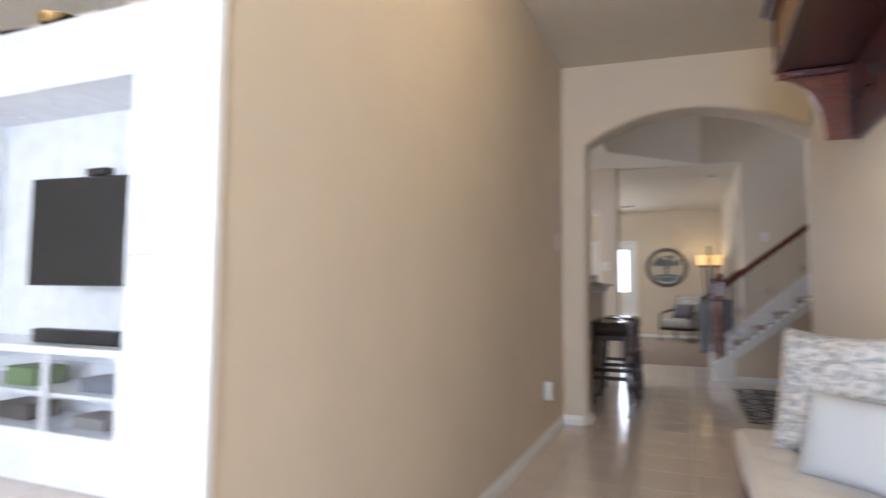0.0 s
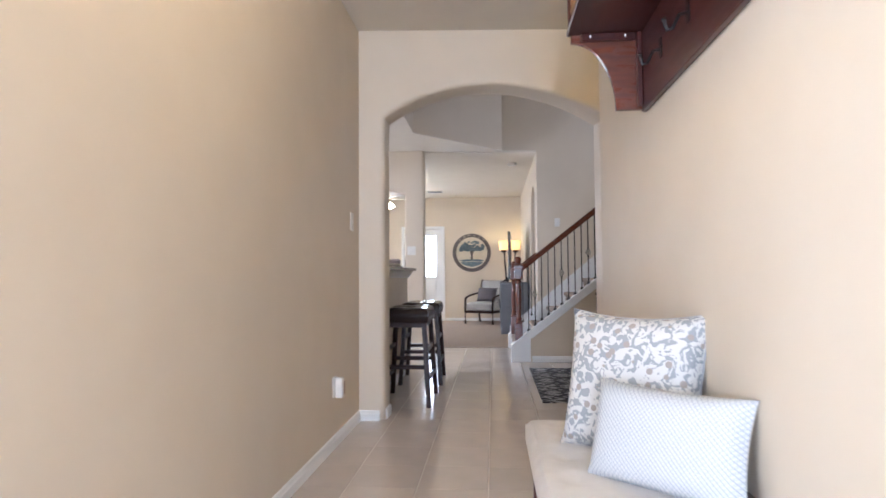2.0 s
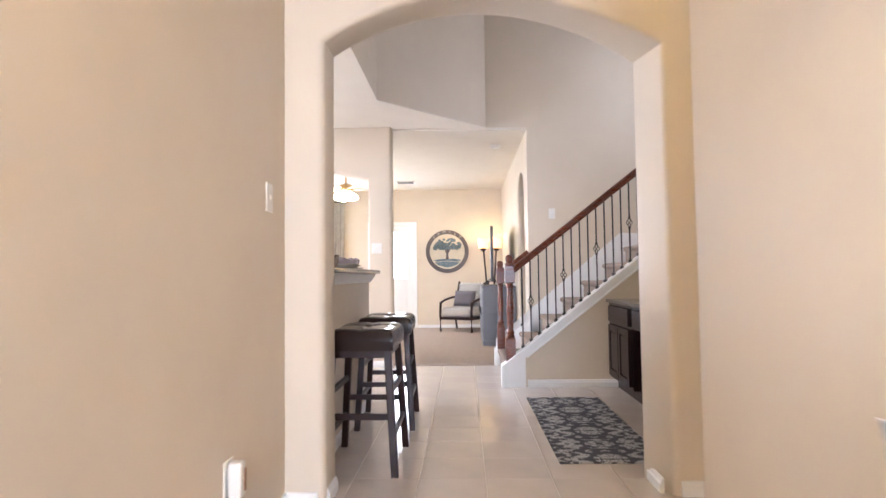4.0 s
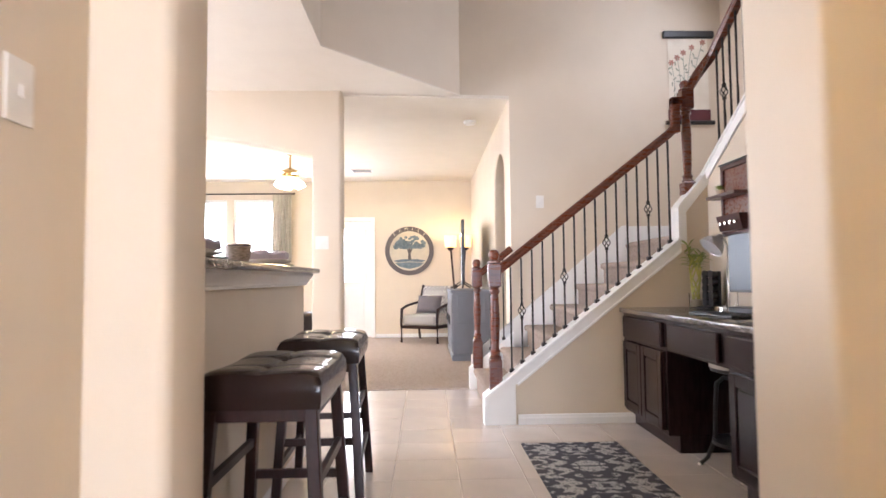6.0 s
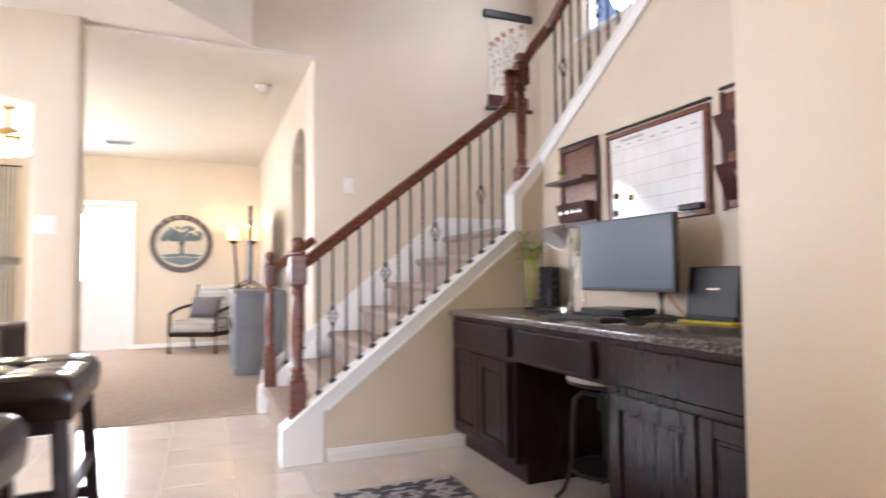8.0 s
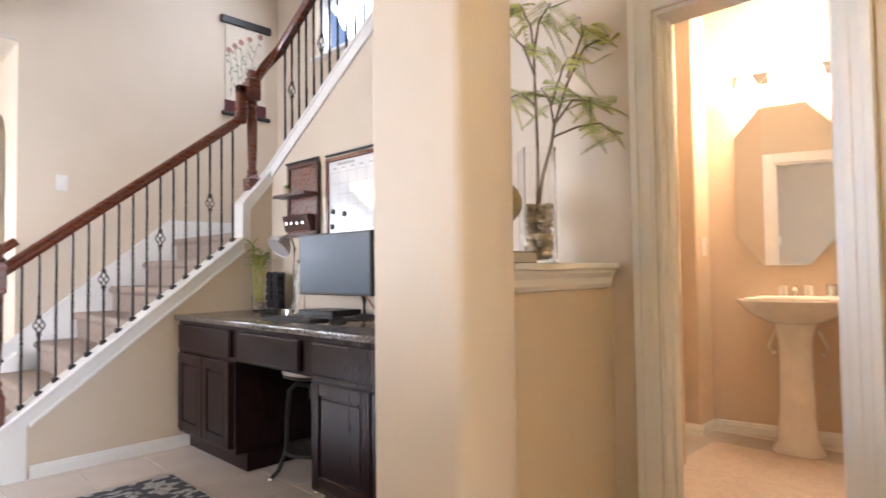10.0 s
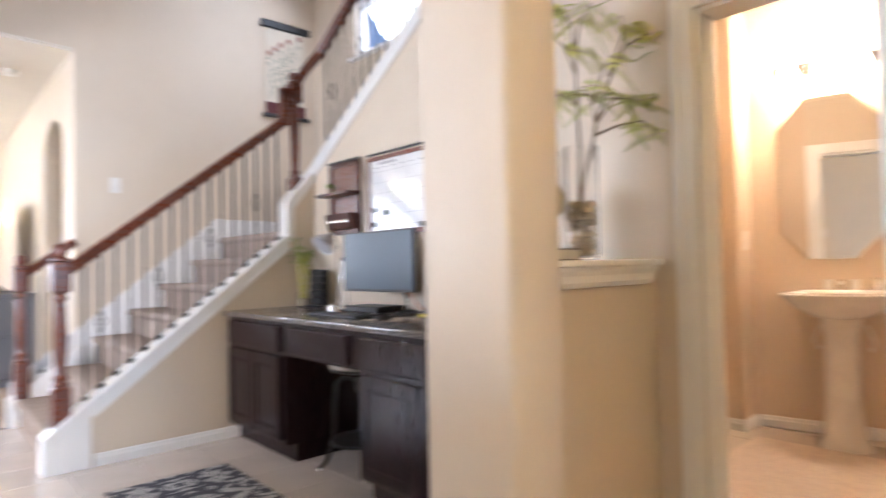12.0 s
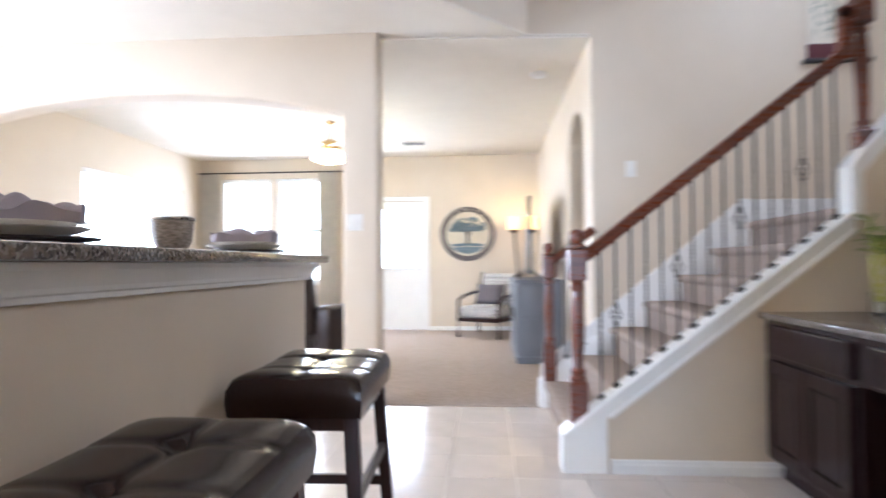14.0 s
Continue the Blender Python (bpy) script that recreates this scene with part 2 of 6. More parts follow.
RUGMAT = pattern("scroll_rug_pile", damask)
FLORALCLOTH = pattern("floral_pillow_cloth", floral(26, (0.57, 0.555, 0.53), (0.30, 0.31, 0.32), (0.33, 0.285, 0.255)))
NETCLOTH = pattern("net_pillow_cloth", lattice(78, (0.36, 0.38, 0.41), (0.55, 0.55, 0.545), 0.18))
DIAMONDCLOTH = pattern("diamond_chair_cloth", diamonds(7.0, (0.13, 0.12, 0.125), (0.68, 0.65, 0.60)))
POWDERRUG = pattern("faded_rug_pile", floral(12, (0.60, 0.51, 0.43), (0.56, 0.47, 0.40), (0.57, 0.48, 0.41)))
WICKER = mat("wicker", (0.36, 0.22, 0.10), 0.7, second=(0.20, 0.11, 0.05), scale=60, bump=0.8, bump_scale=90, stretch=(1, 1, 3))
NAPKIN = mat("mauve_napkin", (0.36, 0.315, 0.345), 0.9, bump=0.3, bump_scale=300)
CURTAIN = mat("curtain_linen", (0.74, 0.69, 0.60), 0.9, bump=0.3, bump_scale=300)
STONE = mat("river_stone", (0.56, 0.45, 0.32), 0.40, second=(0.44, 0.35, 0.24), scale=30, rand=0.22)
WHITEBOARD = mat("white_board", (0.80, 0.80, 0.80), 0.10)
PRINT = mat("grey_print", (0.42, 0.42, 0.44), 0.5)
BLUEGREY = mat("painted_metal_blue", (0.17, 0.215, 0.24), 0.5, second=(0.10, 0.14, 0.16), scale=20)
PLAQUEMETAL = mat("dark_plaque_metal", (0.10, 0.082, 0.075), 0.45, metal=0.2, scale=20)
CREAMMETAL = mat("cream_metal", (0.62, 0.55, 0.42), 0.6)
UPWHITE = mat("white_lacquer", (0.82, 0.83, 0.85), 0.25)

# ---------------------------------------------------------------- mesh tools


def place(parent, ob):
    if parent is not None:
        ob.parent = parent
    return ob


def link(name, bm, material, parent=None, smooth=False):
    me = bpy.data.meshes.new(name)
    bmesh.ops.recalc_face_normals(bm, faces=bm.faces)
    if smooth:
        for f in bm.faces:
            f.smooth = True
        for e in bm.edges:
            if len(e.link_faces) == 2 and e.calc_face_angle(0) > 0.7:
                e.smooth = False
    bm.to_mesh(me)
    bm.free()
    me.materials.append(material)
    return place(parent, new(name, me))


def part(name, bm, material, parent, label="", smooth=False):
    ob = link(name, bm, material, parent, smooth)
    if label:
        ob["label"] = label
    return ob


def thing(name, x=0, y=0, z=0, rz=0, label="", category="", group="", kind=""):
    ob = new(name)
    ob.matrix_world = pose(x, y, z, 0, 0, rz)
    return tagged(ob, label, category, group, kind)


def box(x0, x1, y0, y1, z0, z1, bev=0.0, seg=2, bm=None):
    b = bmesh.new()
    bmesh.ops.create_cube(b, size=1)
    for v in b.verts:
        v.co = Vector(((x0 + x1) / 2 + v.co.x * (x1 - x0), (y0 + y1) / 2 + v.co.y * (y1 - y0), (z0 + z1) / 2 + v.co.z * (z1 - z0)))
    if bev:
        bmesh.ops.bevel(b, geom=list(b.edges), offset=min(bev, 0.45 * min(abs(x1 - x0), abs(y1 - y0), abs(z1 - z0))), segments=seg, affect='EDGES', profile=0.5)
    return join(bm, b)


def join(bm, b):
    if bm is None:
        return b
    me = bpy.data.meshes.new("tmp")
    b.to_mesh(me)
    b.free()
    bm.from_mesh(me)
    bpy.data.meshes.remove(me)
    return bm


def moved(b, m):
    bmesh.ops.transform(b, matrix=m, verts=b.verts)
    return b


def lathe(profile, n=20, bm=None, at=(0, 0, 0), square=False):
    """Turns a profile of (radius, height) about z."""
    b = bmesh.new()
    if square:
        n = 4
    rings = []
    for r, z in profile:
        k = math.sqrt(2) if square else 1
        rings.append([b.verts.new((at[0] + k * r * math.cos(2 * math.pi * (i + 0.5) / n), at[1] + k * r * math.sin(2 * math.pi * (i + 0.5) / n), at[2] + z)) for i in range(n)])
    for a, c in zip(rings, rings[1:]):
        for i in range(n):
            b.faces.new((a[i], a[(i + 1) % n], c[(i + 1) % n], c[i]))
    b.faces.new(rings[0][::-1])
    b.faces.new(rings[-1])
    return join(bm, b)


def tube(points, r, n=8, bm=None, ends=True, r2=None):
    """A round bar along points."""
    b = bmesh.new()
    pts = [Vector(p) for p in points]
    rings = []
    for i, p in enumerate(pts):
        d = (pts[min(i + 1, len(pts) - 1)] - pts[max(i - 1, 0)]).normalized()
        q = d.to_track_quat('Z', 'Y')
        rad = r if r2 is None else r + (r2 - r) * i / max(1, len(pts) - 1)
        rings.append([b.verts.new(p + q @ Vector((rad * math.cos(2 * math.pi * j / n), rad * math.sin(2 * math.pi * j / n), 0))) for j in range(n)])
    for a, c in zip(rings, rings[1:]):
        for i in range(n):
            b.faces.new((a[i], a[(i + 1) % n], c[(i + 1) % n], c[i]))
    if ends:
        b.faces.new(rings[0][::-1])
        b.faces.new(rings[-1])
    return join(bm, b)


def prism(outline, axis, a0, a1, bm=None, bev=0.0, pick=None, seg=3):
    """Extrudes an outline of (u, v). axis 'y': u is x, v is z; 'x': u is y, v is z; 'z': u is x, v is y."""
    def put(u, v, w):
        return {'y': (u, w, v), 'x': (w, u, v), 'z': (u, v, w)}[axis]
    b = bmesh.new()
    front = [b.verts.new(put(u, v, a0)) for u, v in outline]
    back = [b.verts.new(put(u, v, a1)) for u, v in outline]
    b.faces.new(front)
    b.faces.new(back[::-1])
    n = len(outline)
    for i in range(n):
        b.faces.new((front[i], front[(i + 1) % n], back[(i + 1) % n], back[i]))
    bmesh.ops.recalc_face_normals(b, faces=b.faces)
    if bev:
        b.edges.ensure_lookup_table()
        es = []
        for ring in (front, back):
            for i in range(n):
                if pick is None or (pick(*outline[i]) and pick(*outline[(i + 1) % n])):
                    e = b.edges.get((ring[i], ring[(i + 1) % n]))
                    if e:
                        es.append(e)
        bmesh.ops.bevel(b, geom=es, offset=bev, segments=seg, affect='EDGES', profile=0.5)
    return join(bm, b)


def arc_points(x0, x1, spring, rise, n=20):
    """Points of a flat arch from (x0, spring) over the crown to (x1, spring)."""
    c, h = (x0 + x1) / 2, (x1 - x0) / 2
    rad = (h * h + rise * rise) / (2 * rise)
    half = math.asin(h / rad)
    return [(c + rad * math.sin(-half + 2 * half * i / n), spring + rise - rad + rad * math.cos(-half + 2 * half * i / n)) for i in range(n + 1)]


def structure(name, bm, material, label, category="wall", smooth=False):
    return tagged(link(name, bm, material, None, smooth), label, category, "", "structure")


def cushion(sx, sy, sz, n=18, puff=1.0, bm=None, pinch=0.07):
    """A pillow: x wide, z high, y thick, with drawn-out corners."""
    b = bmesh.new()
    for side in (-1, 1):
        g = []
        for i in range(n + 1):
            row = []
            for j in range(n + 1):
                u, v = 2 * i / n - 1, 2 * j / n - 1
                edge = (1 - u ** 4) * (1 - v ** 4)
                th = sy / 2 * puff * max(0, edge) ** 0.5
                pu = 1 - pinch * (1 - abs(v) ** 2) * abs(u) ** 3
                pv = 1 - pinch * (1 - abs(u) ** 2) * abs(v) ** 3
                row.append(b.verts.new((u * sx / 2 * pu, side * (th + 0.004), v * sz / 2 * pv)))
            g.append(row)
        for i in range(n):
            for j in range(n):
                f = (g[i][j], g[i + 1][j], g[i + 1][j + 1], g[i][j + 1])
                b.faces.new(f if side < 0 else f[::-1])
    bmesh.ops.remove_doubles(b, verts=b.verts, dist=0.0085)
    return join(bm, b)

# ---------------------------------------------------------------- the building
H = 2.75
TOP = 5.4
LW = -0.645      # hall, left wall
RW = 0.885       # hall, bench wall
AY, AY2 = 4.93, 5.165   # arch wall, near and far face
DX = 2.11        # desk wall
FY = 13.95       # far wall of the living room
LX = -4.5        # outer wall of living room and kitchen

# floors
structure("ground", box(-60, 60, -60, 80, -0.40, -0.06), mat("lawn", (0.09, 0.12, 0.04), 0.9, scale=2), "dry green lawn round the house", "ground")
floor = structure("floor", box(LX - 0.2, 4.4, -3.2, 9.07, -0.055, -0.003), GROUT, "beige ceramic floor tiles with pale grout joints", "floor")
structure("floor_living", box(LX - 0.2, 1.2, 9.075, FY + 0.2, -0.055, 0.008), CARPET, "brown cut-pile carpet of the living room", "floor")

# hall walls
PX = 2.03        # wall with the small door
structure("trim", box(LW - 0.15, LW + 0.008, 1.262, 1.289, 0, H, 0.004, 2), WHITE, "white painted casing closing the hallway wall end", "trim")
structure("wall_hall_left", box(LW - 0.13, LW, 1.29, AY, 0, H, 0.018, 3), PAINT, "beige painted hallway wall with rounded end")
structure("wall_hall_right", box(RW, RW + 0.13, -3.0, 4.12, 0, H, 0.018, 3), PAINT, "beige painted hallway wall above the bench")
J0, J1, SPRING, RISE = -0.468, 1.03, 2.12, 0.238
AX = 1.365        # end of the pier


def skewed(b):
    """The arch wall stands slightly out of square with the hall, and its end jamb is splayed."""
    for v in b.verts:
        x, near = v.co.x, v.co.y < AY + 0.12
        if 0.6 < x < 1.1:
            v.co.x += (0.085 if near else 0.03) * (x - 0.6) / 0.43
        v.co.y += (0.085 if near else 0.125) * (x - J0)
    return b


arch = [(LW - 0.13, 0), (J0, 0), *arc_points(J0, J1, SPRING, RISE, 24), (J1, 0), (AX, 0), (AX, H), (LW - 0.13, H)]
structure("wall_arch", skewed(prism(arch, 'y', AY, AY2, bev=0.03, pick=lambda u, v: J0 - 0.01 < u < J1 + 0.01)), PAINT, "beige painted wall with a wide arched opening", smooth=True)
structure("wall_arch_upper", skewed(box(LW - 0.13, 3.0, AY2 - 0.14, AY2 - 0.002, H + 0.001, TOP)), PAINT, "beige painted upper wall of the stair hall")
structure("wall_ledge", box(AX + 0.001, PX, 5.14, 5.43, 0, 1.039), PAINT, "beige painted half wall under a white ledge")
structure("wall_ledge_header", box(AX + 0.001, PX, 5.14, 5.43, 2.42, H), PAINT, "beige painted header over the ledge opening")
# wall with the small door
structure("wall_powder_door", prism([(2.0, 0), (4.415, 0), (4.415, 1.95), (4.965, 1.95), (4.965, 0), (5.43, 0), (5.43, H), (2.0, H)], 'x', PX, PX + 0.12), PAINT, "beige painted wall with a narrow doorway")
structure("wall_alcove_end", box(RW + 0.13, PX, 2.0, 2.12, 0, H), PAINT, "beige painted wall closing the alcove")

# small washroom, its back wall a little out of square
TURN = pose(4.05, 5.07, 0, 0, 0, 10) @ pose(-4.05, -5.07, 0)


def turned(ob):
    ob.matrix_world = TURN @ ob.matrix_world
    return ob


structure("wall_powder_north", box(DX + 0.12, 3.76, 5.95, 6.05, 0, H), POWDER, "tan painted washroom wall")
structure("wall_powder_front", box(PX + 0.121, PX + 0.13, 5.052, 5.42, 0, H), POWDER, "tan painted washroom wall beside the doorway")
structure("wall_powder_jog", box(3.76, 4.2, 5.50, 6.05, 0, H, 0.015, 3), POWDER, "tan painted washroom wall")
turned(structure("wall_powder_back", box(4.05, 4.2, 3.35, 5.56, 0, H), POWDER, "tan painted washroom wall behind the basin"))
structure("wall_powder_south", box(PX + 0.12, 4.6, 3.4, 3.6, 0, H), POWDER, "tan painted washroom wall")
structure("wall_powder_front", box(PX + 0.121, PX + 0.13, 3.6, 4.328, 0, H), POWDER, "tan painted washroom wall beside the doorway")
structure("ceiling_powder", box(PX + 0.12, 4.6, 3.4, 6.05, H, H + 0.1), CEIL, "pale washroom ceiling", "ceiling")

# ceilings
structure("ceiling_alcove", box(0.9, PX + 0.12, AY2 - 0.059, 5.43, H + 0.001, H + 0.1), CEIL, "beige painted alcove ceiling", "ceiling")
structure("ceiling_hall", box(LX - 0.2, PX + 0.12, -3.2, AY2 - 0.06, H, H + 0.1), CEIL, "beige painted hallway ceiling", "ceiling")
edge = [(-0.665, AY2 - 0.055), (-0.665, 7.95), (0.44, 9.15), (0.915, 9.19), (0.915, 9.22), (LX - 0.2, 9.22), (LX - 0.2, AY2 - 0.055)]
structure("ceiling_kitchen", prism(edge, 'z', H, H + 0.010), CEIL, "beige kitchen ceiling with a slanting edge", "ceiling")
structure("ceiling_living", prism([(LX - 0.2, 9.1), (-0.66, 9.1), (0.914, 9.195), (0.914, FY + 0.2), (LX - 0.2, FY + 0.2)], 'z', H - 0.018, H - 0.002), CEIL, "pale textured living room ceiling", "ceiling")
structure("wall_upper_bar", box(-0.80, -0.665, AY2, 8.0, H + 0.011, TOP), PAINT, "pale upper wall over the bar")
slant = [(-0.665, 7.95), (0.44, 9.15), (0.35, 9.24), (-0.76, 8.0)]
structure("wall_upper_slant", prism(slant, 'z', H + 0.011, TOP), PAINT, "pale slanting upper wall")
structure("ceiling_stair_hall", box(-0.9, 3.2, AY2 - 0.3, 9.4, TOP, TOP + 0.1), CEIL, "pale ceiling high over the stairs", "ceiling")

# stair hall back wall and living room walls
back = [(0.915, 0), (3.15, 0), (3.15, TOP), (0.40, TOP), (0.40, H + 0.005), (0.915, H + 0.005)]
structure("wall_stairs_back", prism(back, 'y', 9.19, 9.34), PAINT, "cream painted two-storey wall behind the stairs")
niche = [(9.341, 0), (9.62, 0), (9.62, 2.06), *[(9.62 + 0.44 - 0.44 * math.cos(math.pi * i / 16), 2.06 + 0.30 * math.sin(math.pi * i / 16)) for i in range(1, 16)], (10.50, 2.06), (10.50, 0), (FY, 0), (FY, H), (9.341, H)]
structure("wall_living_right", prism(niche, 'x', 0.915, 1.07, bev=0.02, pick=lambda u, v: 9.6 < u < 10.52, seg=2), PAINT, "cream painted wall with a tall arched opening")
structure("wall_beyond_niche", box(1.9, 2.0, 9.35, 11.2, 0, H), PAINT, "cream wall beyond the arched opening")
structure("wall_beyond_side", box(1.07, 2.0, 11.1, 11.2, 0, H), PAINT, "cream wall beyond the arched opening")
structure("ceiling_beyond", box(1.07, 2.0, 9.35, 11.2, H, H + 0.1), CEIL, "pale ceiling beyond the arched opening", "ceiling")


def wall_with_holes(name, axis, a0, a1, u0, u1, v0, v1, holes, material, label):
    """A wall of boxes round rectangular holes (u0, u1, v0, v1), sorted along u."""
    bm = bmesh.new()

    def add(p, q, r, s):
        if q - p > 1e-4 and s - r > 1e-4:
            if axis == 'y':
                box(p, q, a0, a1, r, s, bm=bm)
            else:
                box(a0, a1, p, q, r, s, bm=bm)
    at = u0
    for p, q, r, s in holes:
        add(at, p, v0, v1)
        add(p, q, v0, r)
        add(p, q, s, v1)
        at = q
    add(at, u1, v0, v1)
    return structure(name, bm, material, label)


W1, W2, WD = (-4.13, -3.33, 0.75, 2.42), (-3.22, -2.50, 0.75, 2.42), (-1.67, -0.84, 0.0, 2.03)
wall_with_holes("wall_living_far", 'y', FY, FY + 0.16, LX, 1.07, 0, H, [W1, W2, WD], PAINT, "cream painted wall with two windows and a door")
W3 = (11.2, 13.4, 0.9, 2.20)
W4 = (6.4, 8.2, 1.1, 2.2)
W5 = (-2.4, -0.6, 0.7, 2.3)
wall_with_holes("wall_outer_left", 'x', LX - 0.16, LX, -3.0, FY + 0.16, 0, H, [W5, W4, W3], PAINT, "cream painted outer wall with windows")
# W8 is an added, unseen window that goes with the bench wall fill
W8 = (-4.0, -2.4, 0.7, 2.3)
W6 = (-0.25, 0.75, 0.5, 2.3)
wall_with_holes("wall_front", 'y', -3.16, -3.0, LX, RW + 0.13, 0, H, [W8, W6], PAINT, "beige wall with a wide window")
W7 = (7.35, 8.50, 2.95, 4.35)
wall_with_holes("wall_stairs_right", 'x', 3.0, 3.15, 5.35, 9.19, 0, TOP, [W7], PAINT, "cream painted two-storey wall with a window")
structure("wall_kitchen_near", box(LX, LW - 0.13, AY2 - 0.16, AY2 - 0.01, 0, H), PAINT, "beige kitchen wall")
# breakfast arch
B0, B1 = -4.02, -0.93
barch = [(LX, 0), (B0, 0), *arc_points(B0, B1, 2.14, 0.20, 24), (B1, 0), (-0.66, 0), (-0.66, H), (LX, H)]
structure("wall_breakfast_arch", prism(barch, 'y', 9.0, 9.22, bev=0.03, pick=lambda u, v: (B0 - 0.01 < u < B1 + 0.01) or u > -0.67), PAINT, "beige painted wall and column with a broad flat arch", smooth=True)

# bar half wall
structure("wall_bar", box(-0.76, -0.62, AY2, 7.12, 0, 1.0), PAINT, "beige painted half wall under the breakfast bar")

# stair walls
RISER, RUN, X0 = 0.1905, 0.245, 0.56


def skirt_z(x):
    return 0.335 + 0.778 * (x - 0.70)


def upper_z(y):
    return 1.60 + 0.63 * (8.0 - y)


SY, SY2 = 7.735, 7.84
side = [(0.515, 0), (DX, 0), (DX, 1.745), (1.90, 1.485), (1.90, skirt_z(1.90) - 0.01), (0.515, skirt_z(0.515) - 0.01)]
structure("wall_under_stairs", prism(side, 'y', SY, SY2), PAINT, "beige painted wall under the lower stair flight")
dwall = [(5.431, 0), (SY2, 0), (SY2, upper_z(SY2) - 0.01), (5.431, upper_z(5.431) - 0.01)]
structure("wall_desk", prism(dwall, 'x', DX, DX + 0.12), PAINT, "beige painted wall over the built-in desk")
structure("floor_upper", box(DX + 0.121, 3.0, 5.36, 5.46, 3.0, 3.2), CARPET, "brown carpeted upper landing floor", "floor")


# baseboards
def baseboard(u0, u1, fixed, axis, out, h=0.070, th=0.014):
    """A white baseboard along a wall face; out is the side on which the room lies."""
    prof = [(0, 0), (th, 0), (th, h * 0.62), (th * 0.72, h * 0.74), (th * 0.55, h * 0.92), (th * 0.2, h), (0, h)]
    prof = [(fixed + out * (p + 0.0005), z) for p, z in prof]
    bm = prism(prof, 'x' if axis == 'x' else 'y', u0, u1)
    return structure("baseboard", bm, WHITE, "white painted wooden baseboard", "baseboard")


baseboard(1.29, AY, LW, 'y', 1)
baseboard(LW, J0 - 0.03, AY - 0.013, 'x', -1, th=0.02)
baseboard(1.15, AX, 5.063, 'x', -1, th=0.02)
baseboard(AY + 0.03, AY2 - 0.03, J0, 'y', 1)
baseboard(AY + 0.165, AY2 + 0.17, 1.085, 'y', -1, th=0.02)
baseboard(-3.0, 4.1, RW, 'y', -1)
baseboard(AX, PX, 5.14, 'x', -1)
baseboard(0.73, 1.56, SY, 'x', -1)
baseboard(-0.76, 0.915, FY, 'x', -1)
baseboard(LX, -1.76, FY, 'x', -1)
baseboard(10.55, FY, 0.915, 'y', -1)
baseboard(-0.93, -0.66, 9.0, 'x', -1)
baseboard(AY2, 7.12, -0.62, 'y', 1)
turned(baseboard(3.6, 5.49, 4.05, 'y', -1))
baseboard(3.76, 3.975, 5.50, 'x', -1)
baseboard(5.486, 5.95, 3.76, 'y', -1)


# windows
def window(name, axis, a, u0, u1, v0, v1, inward, bars=(0.5,), rails=(0.5,), label="white framed window full of daylight"):
    """A sash window in a hole; a is the inner wall face, inward its side."""
    w = thing(name, label=label, category="window", kind="structure")

    def bx(p, q, r, s, d0, d1, nm, material=WHITE, bm=None):
        c0, c1 = sorted((a - inward * d0, a - inward * d1))
        b = box(p, q, c0, c1, r, s, 0.004, 1) if axis == 'y' else box(c0, c1, p, q, r, s, 0.004, 1)
        return part(nm, b, material, w)
    t = 0.05
    bx(u0, u0 + t, v0, v1, 0.03, 0.10, "window_frame")
    bx(u1 - t, u1, v0, v1, 0.03, 0.10, "window_frame")
    bx(u0 + t, u1 - t, v0, v0 + t, 0.03, 0.10, "window_frame")
    bx(u0 + t, u1 - t, v1 - t, v1, 0.03, 0.10, "window_frame")
    for f in rails:
        z = v0 + f * (v1 - v0)
        bx(u0 + t, u1 - t, z - 0.02, z + 0.02, 0.04, 0.09, "glazing_bar")
    bx(u0 - 0.04, u1 + 0.04, v0 - 0.03, v0 - 0.001, -0.05, 0.02, "window_sill")
    g = bx(u0 + t + 0.002, u1 - t - 0.002, v0 + t + 0.002, v1 - t - 0.002, 0.062, 0.068, "pane", GLASS)
    g.visible_shadow = False
    return w


window("window_1", 'y', FY, *W1, -1)
window("window_2", 'y', FY, *W2, -1)
window("window_3", 'x', LX, *W3, 1)
window("window_4", 'x', LX, *W4, 1)
window("window_5", 'x', LX, *W5, 1)
window("window_6", 'y', -3.0, *W6, 1)
# unseen window, added for the fill on the bench wall
window("added_window", 'y', -3.0, *W8, 1)
window("window_7", 'x', 3.0, *W7, -1, rails=(0.33, 0.66), label="white framed stair window showing blue sky")
# bright overcast distance behind the windows
for nm, b in (("backdrop", box(-11.9, 8, 20, 20.05, -0.06, 10)), ("backdrop", box(-12, -11.95, -8.9, 24, -0.06, 10)), ("backdrop", box(-11, 8, -9, -8.95, -0.06, 7))):
    structure(nm, b, OUTSIDE, "overexposed daylight outside the house", "backdrop")

# floor tiles
# joints along y are widened to stand in for the glints on them
TS = 0.335
tile_mesh = None
near, rest = [], bmesh.new()
for i in range(-13, 13):
    for j in range(-20, 18):
        x0, y0 = -0.41 + TS * i, 3.62 + TS * j
        x1, y1 = x0 + TS, y0 + TS
        if x1 < LX or x0 > 4.05 or y0 > 9.07 or y1 < -3.0:
            continue
        near_one = -0.7 < x0 and x1 < 2.2 and 2.2 < y0 and y1 < 9.07
        if near_one:
            near.append((x0, y0))
        else:
            box(max(x0, LX) + 0.003, x1 - 0.003, y0 + 0.001, min(y1, 9.07) - 0.001, -0.004, 0.0, bm=rest)
tagged(part("tile_field", rest, TILE, floor, "beige ceramic tiles"), kind="stuff")
tm = bpy.data.meshes.new("tile")
b = box(0.003, TS - 0.003, 0.001, TS - 0.001, -0.004, 0.0012, 0.0008, 1)
b.to_mesh(tm)
b.free()
tm.materials.append(TILE)
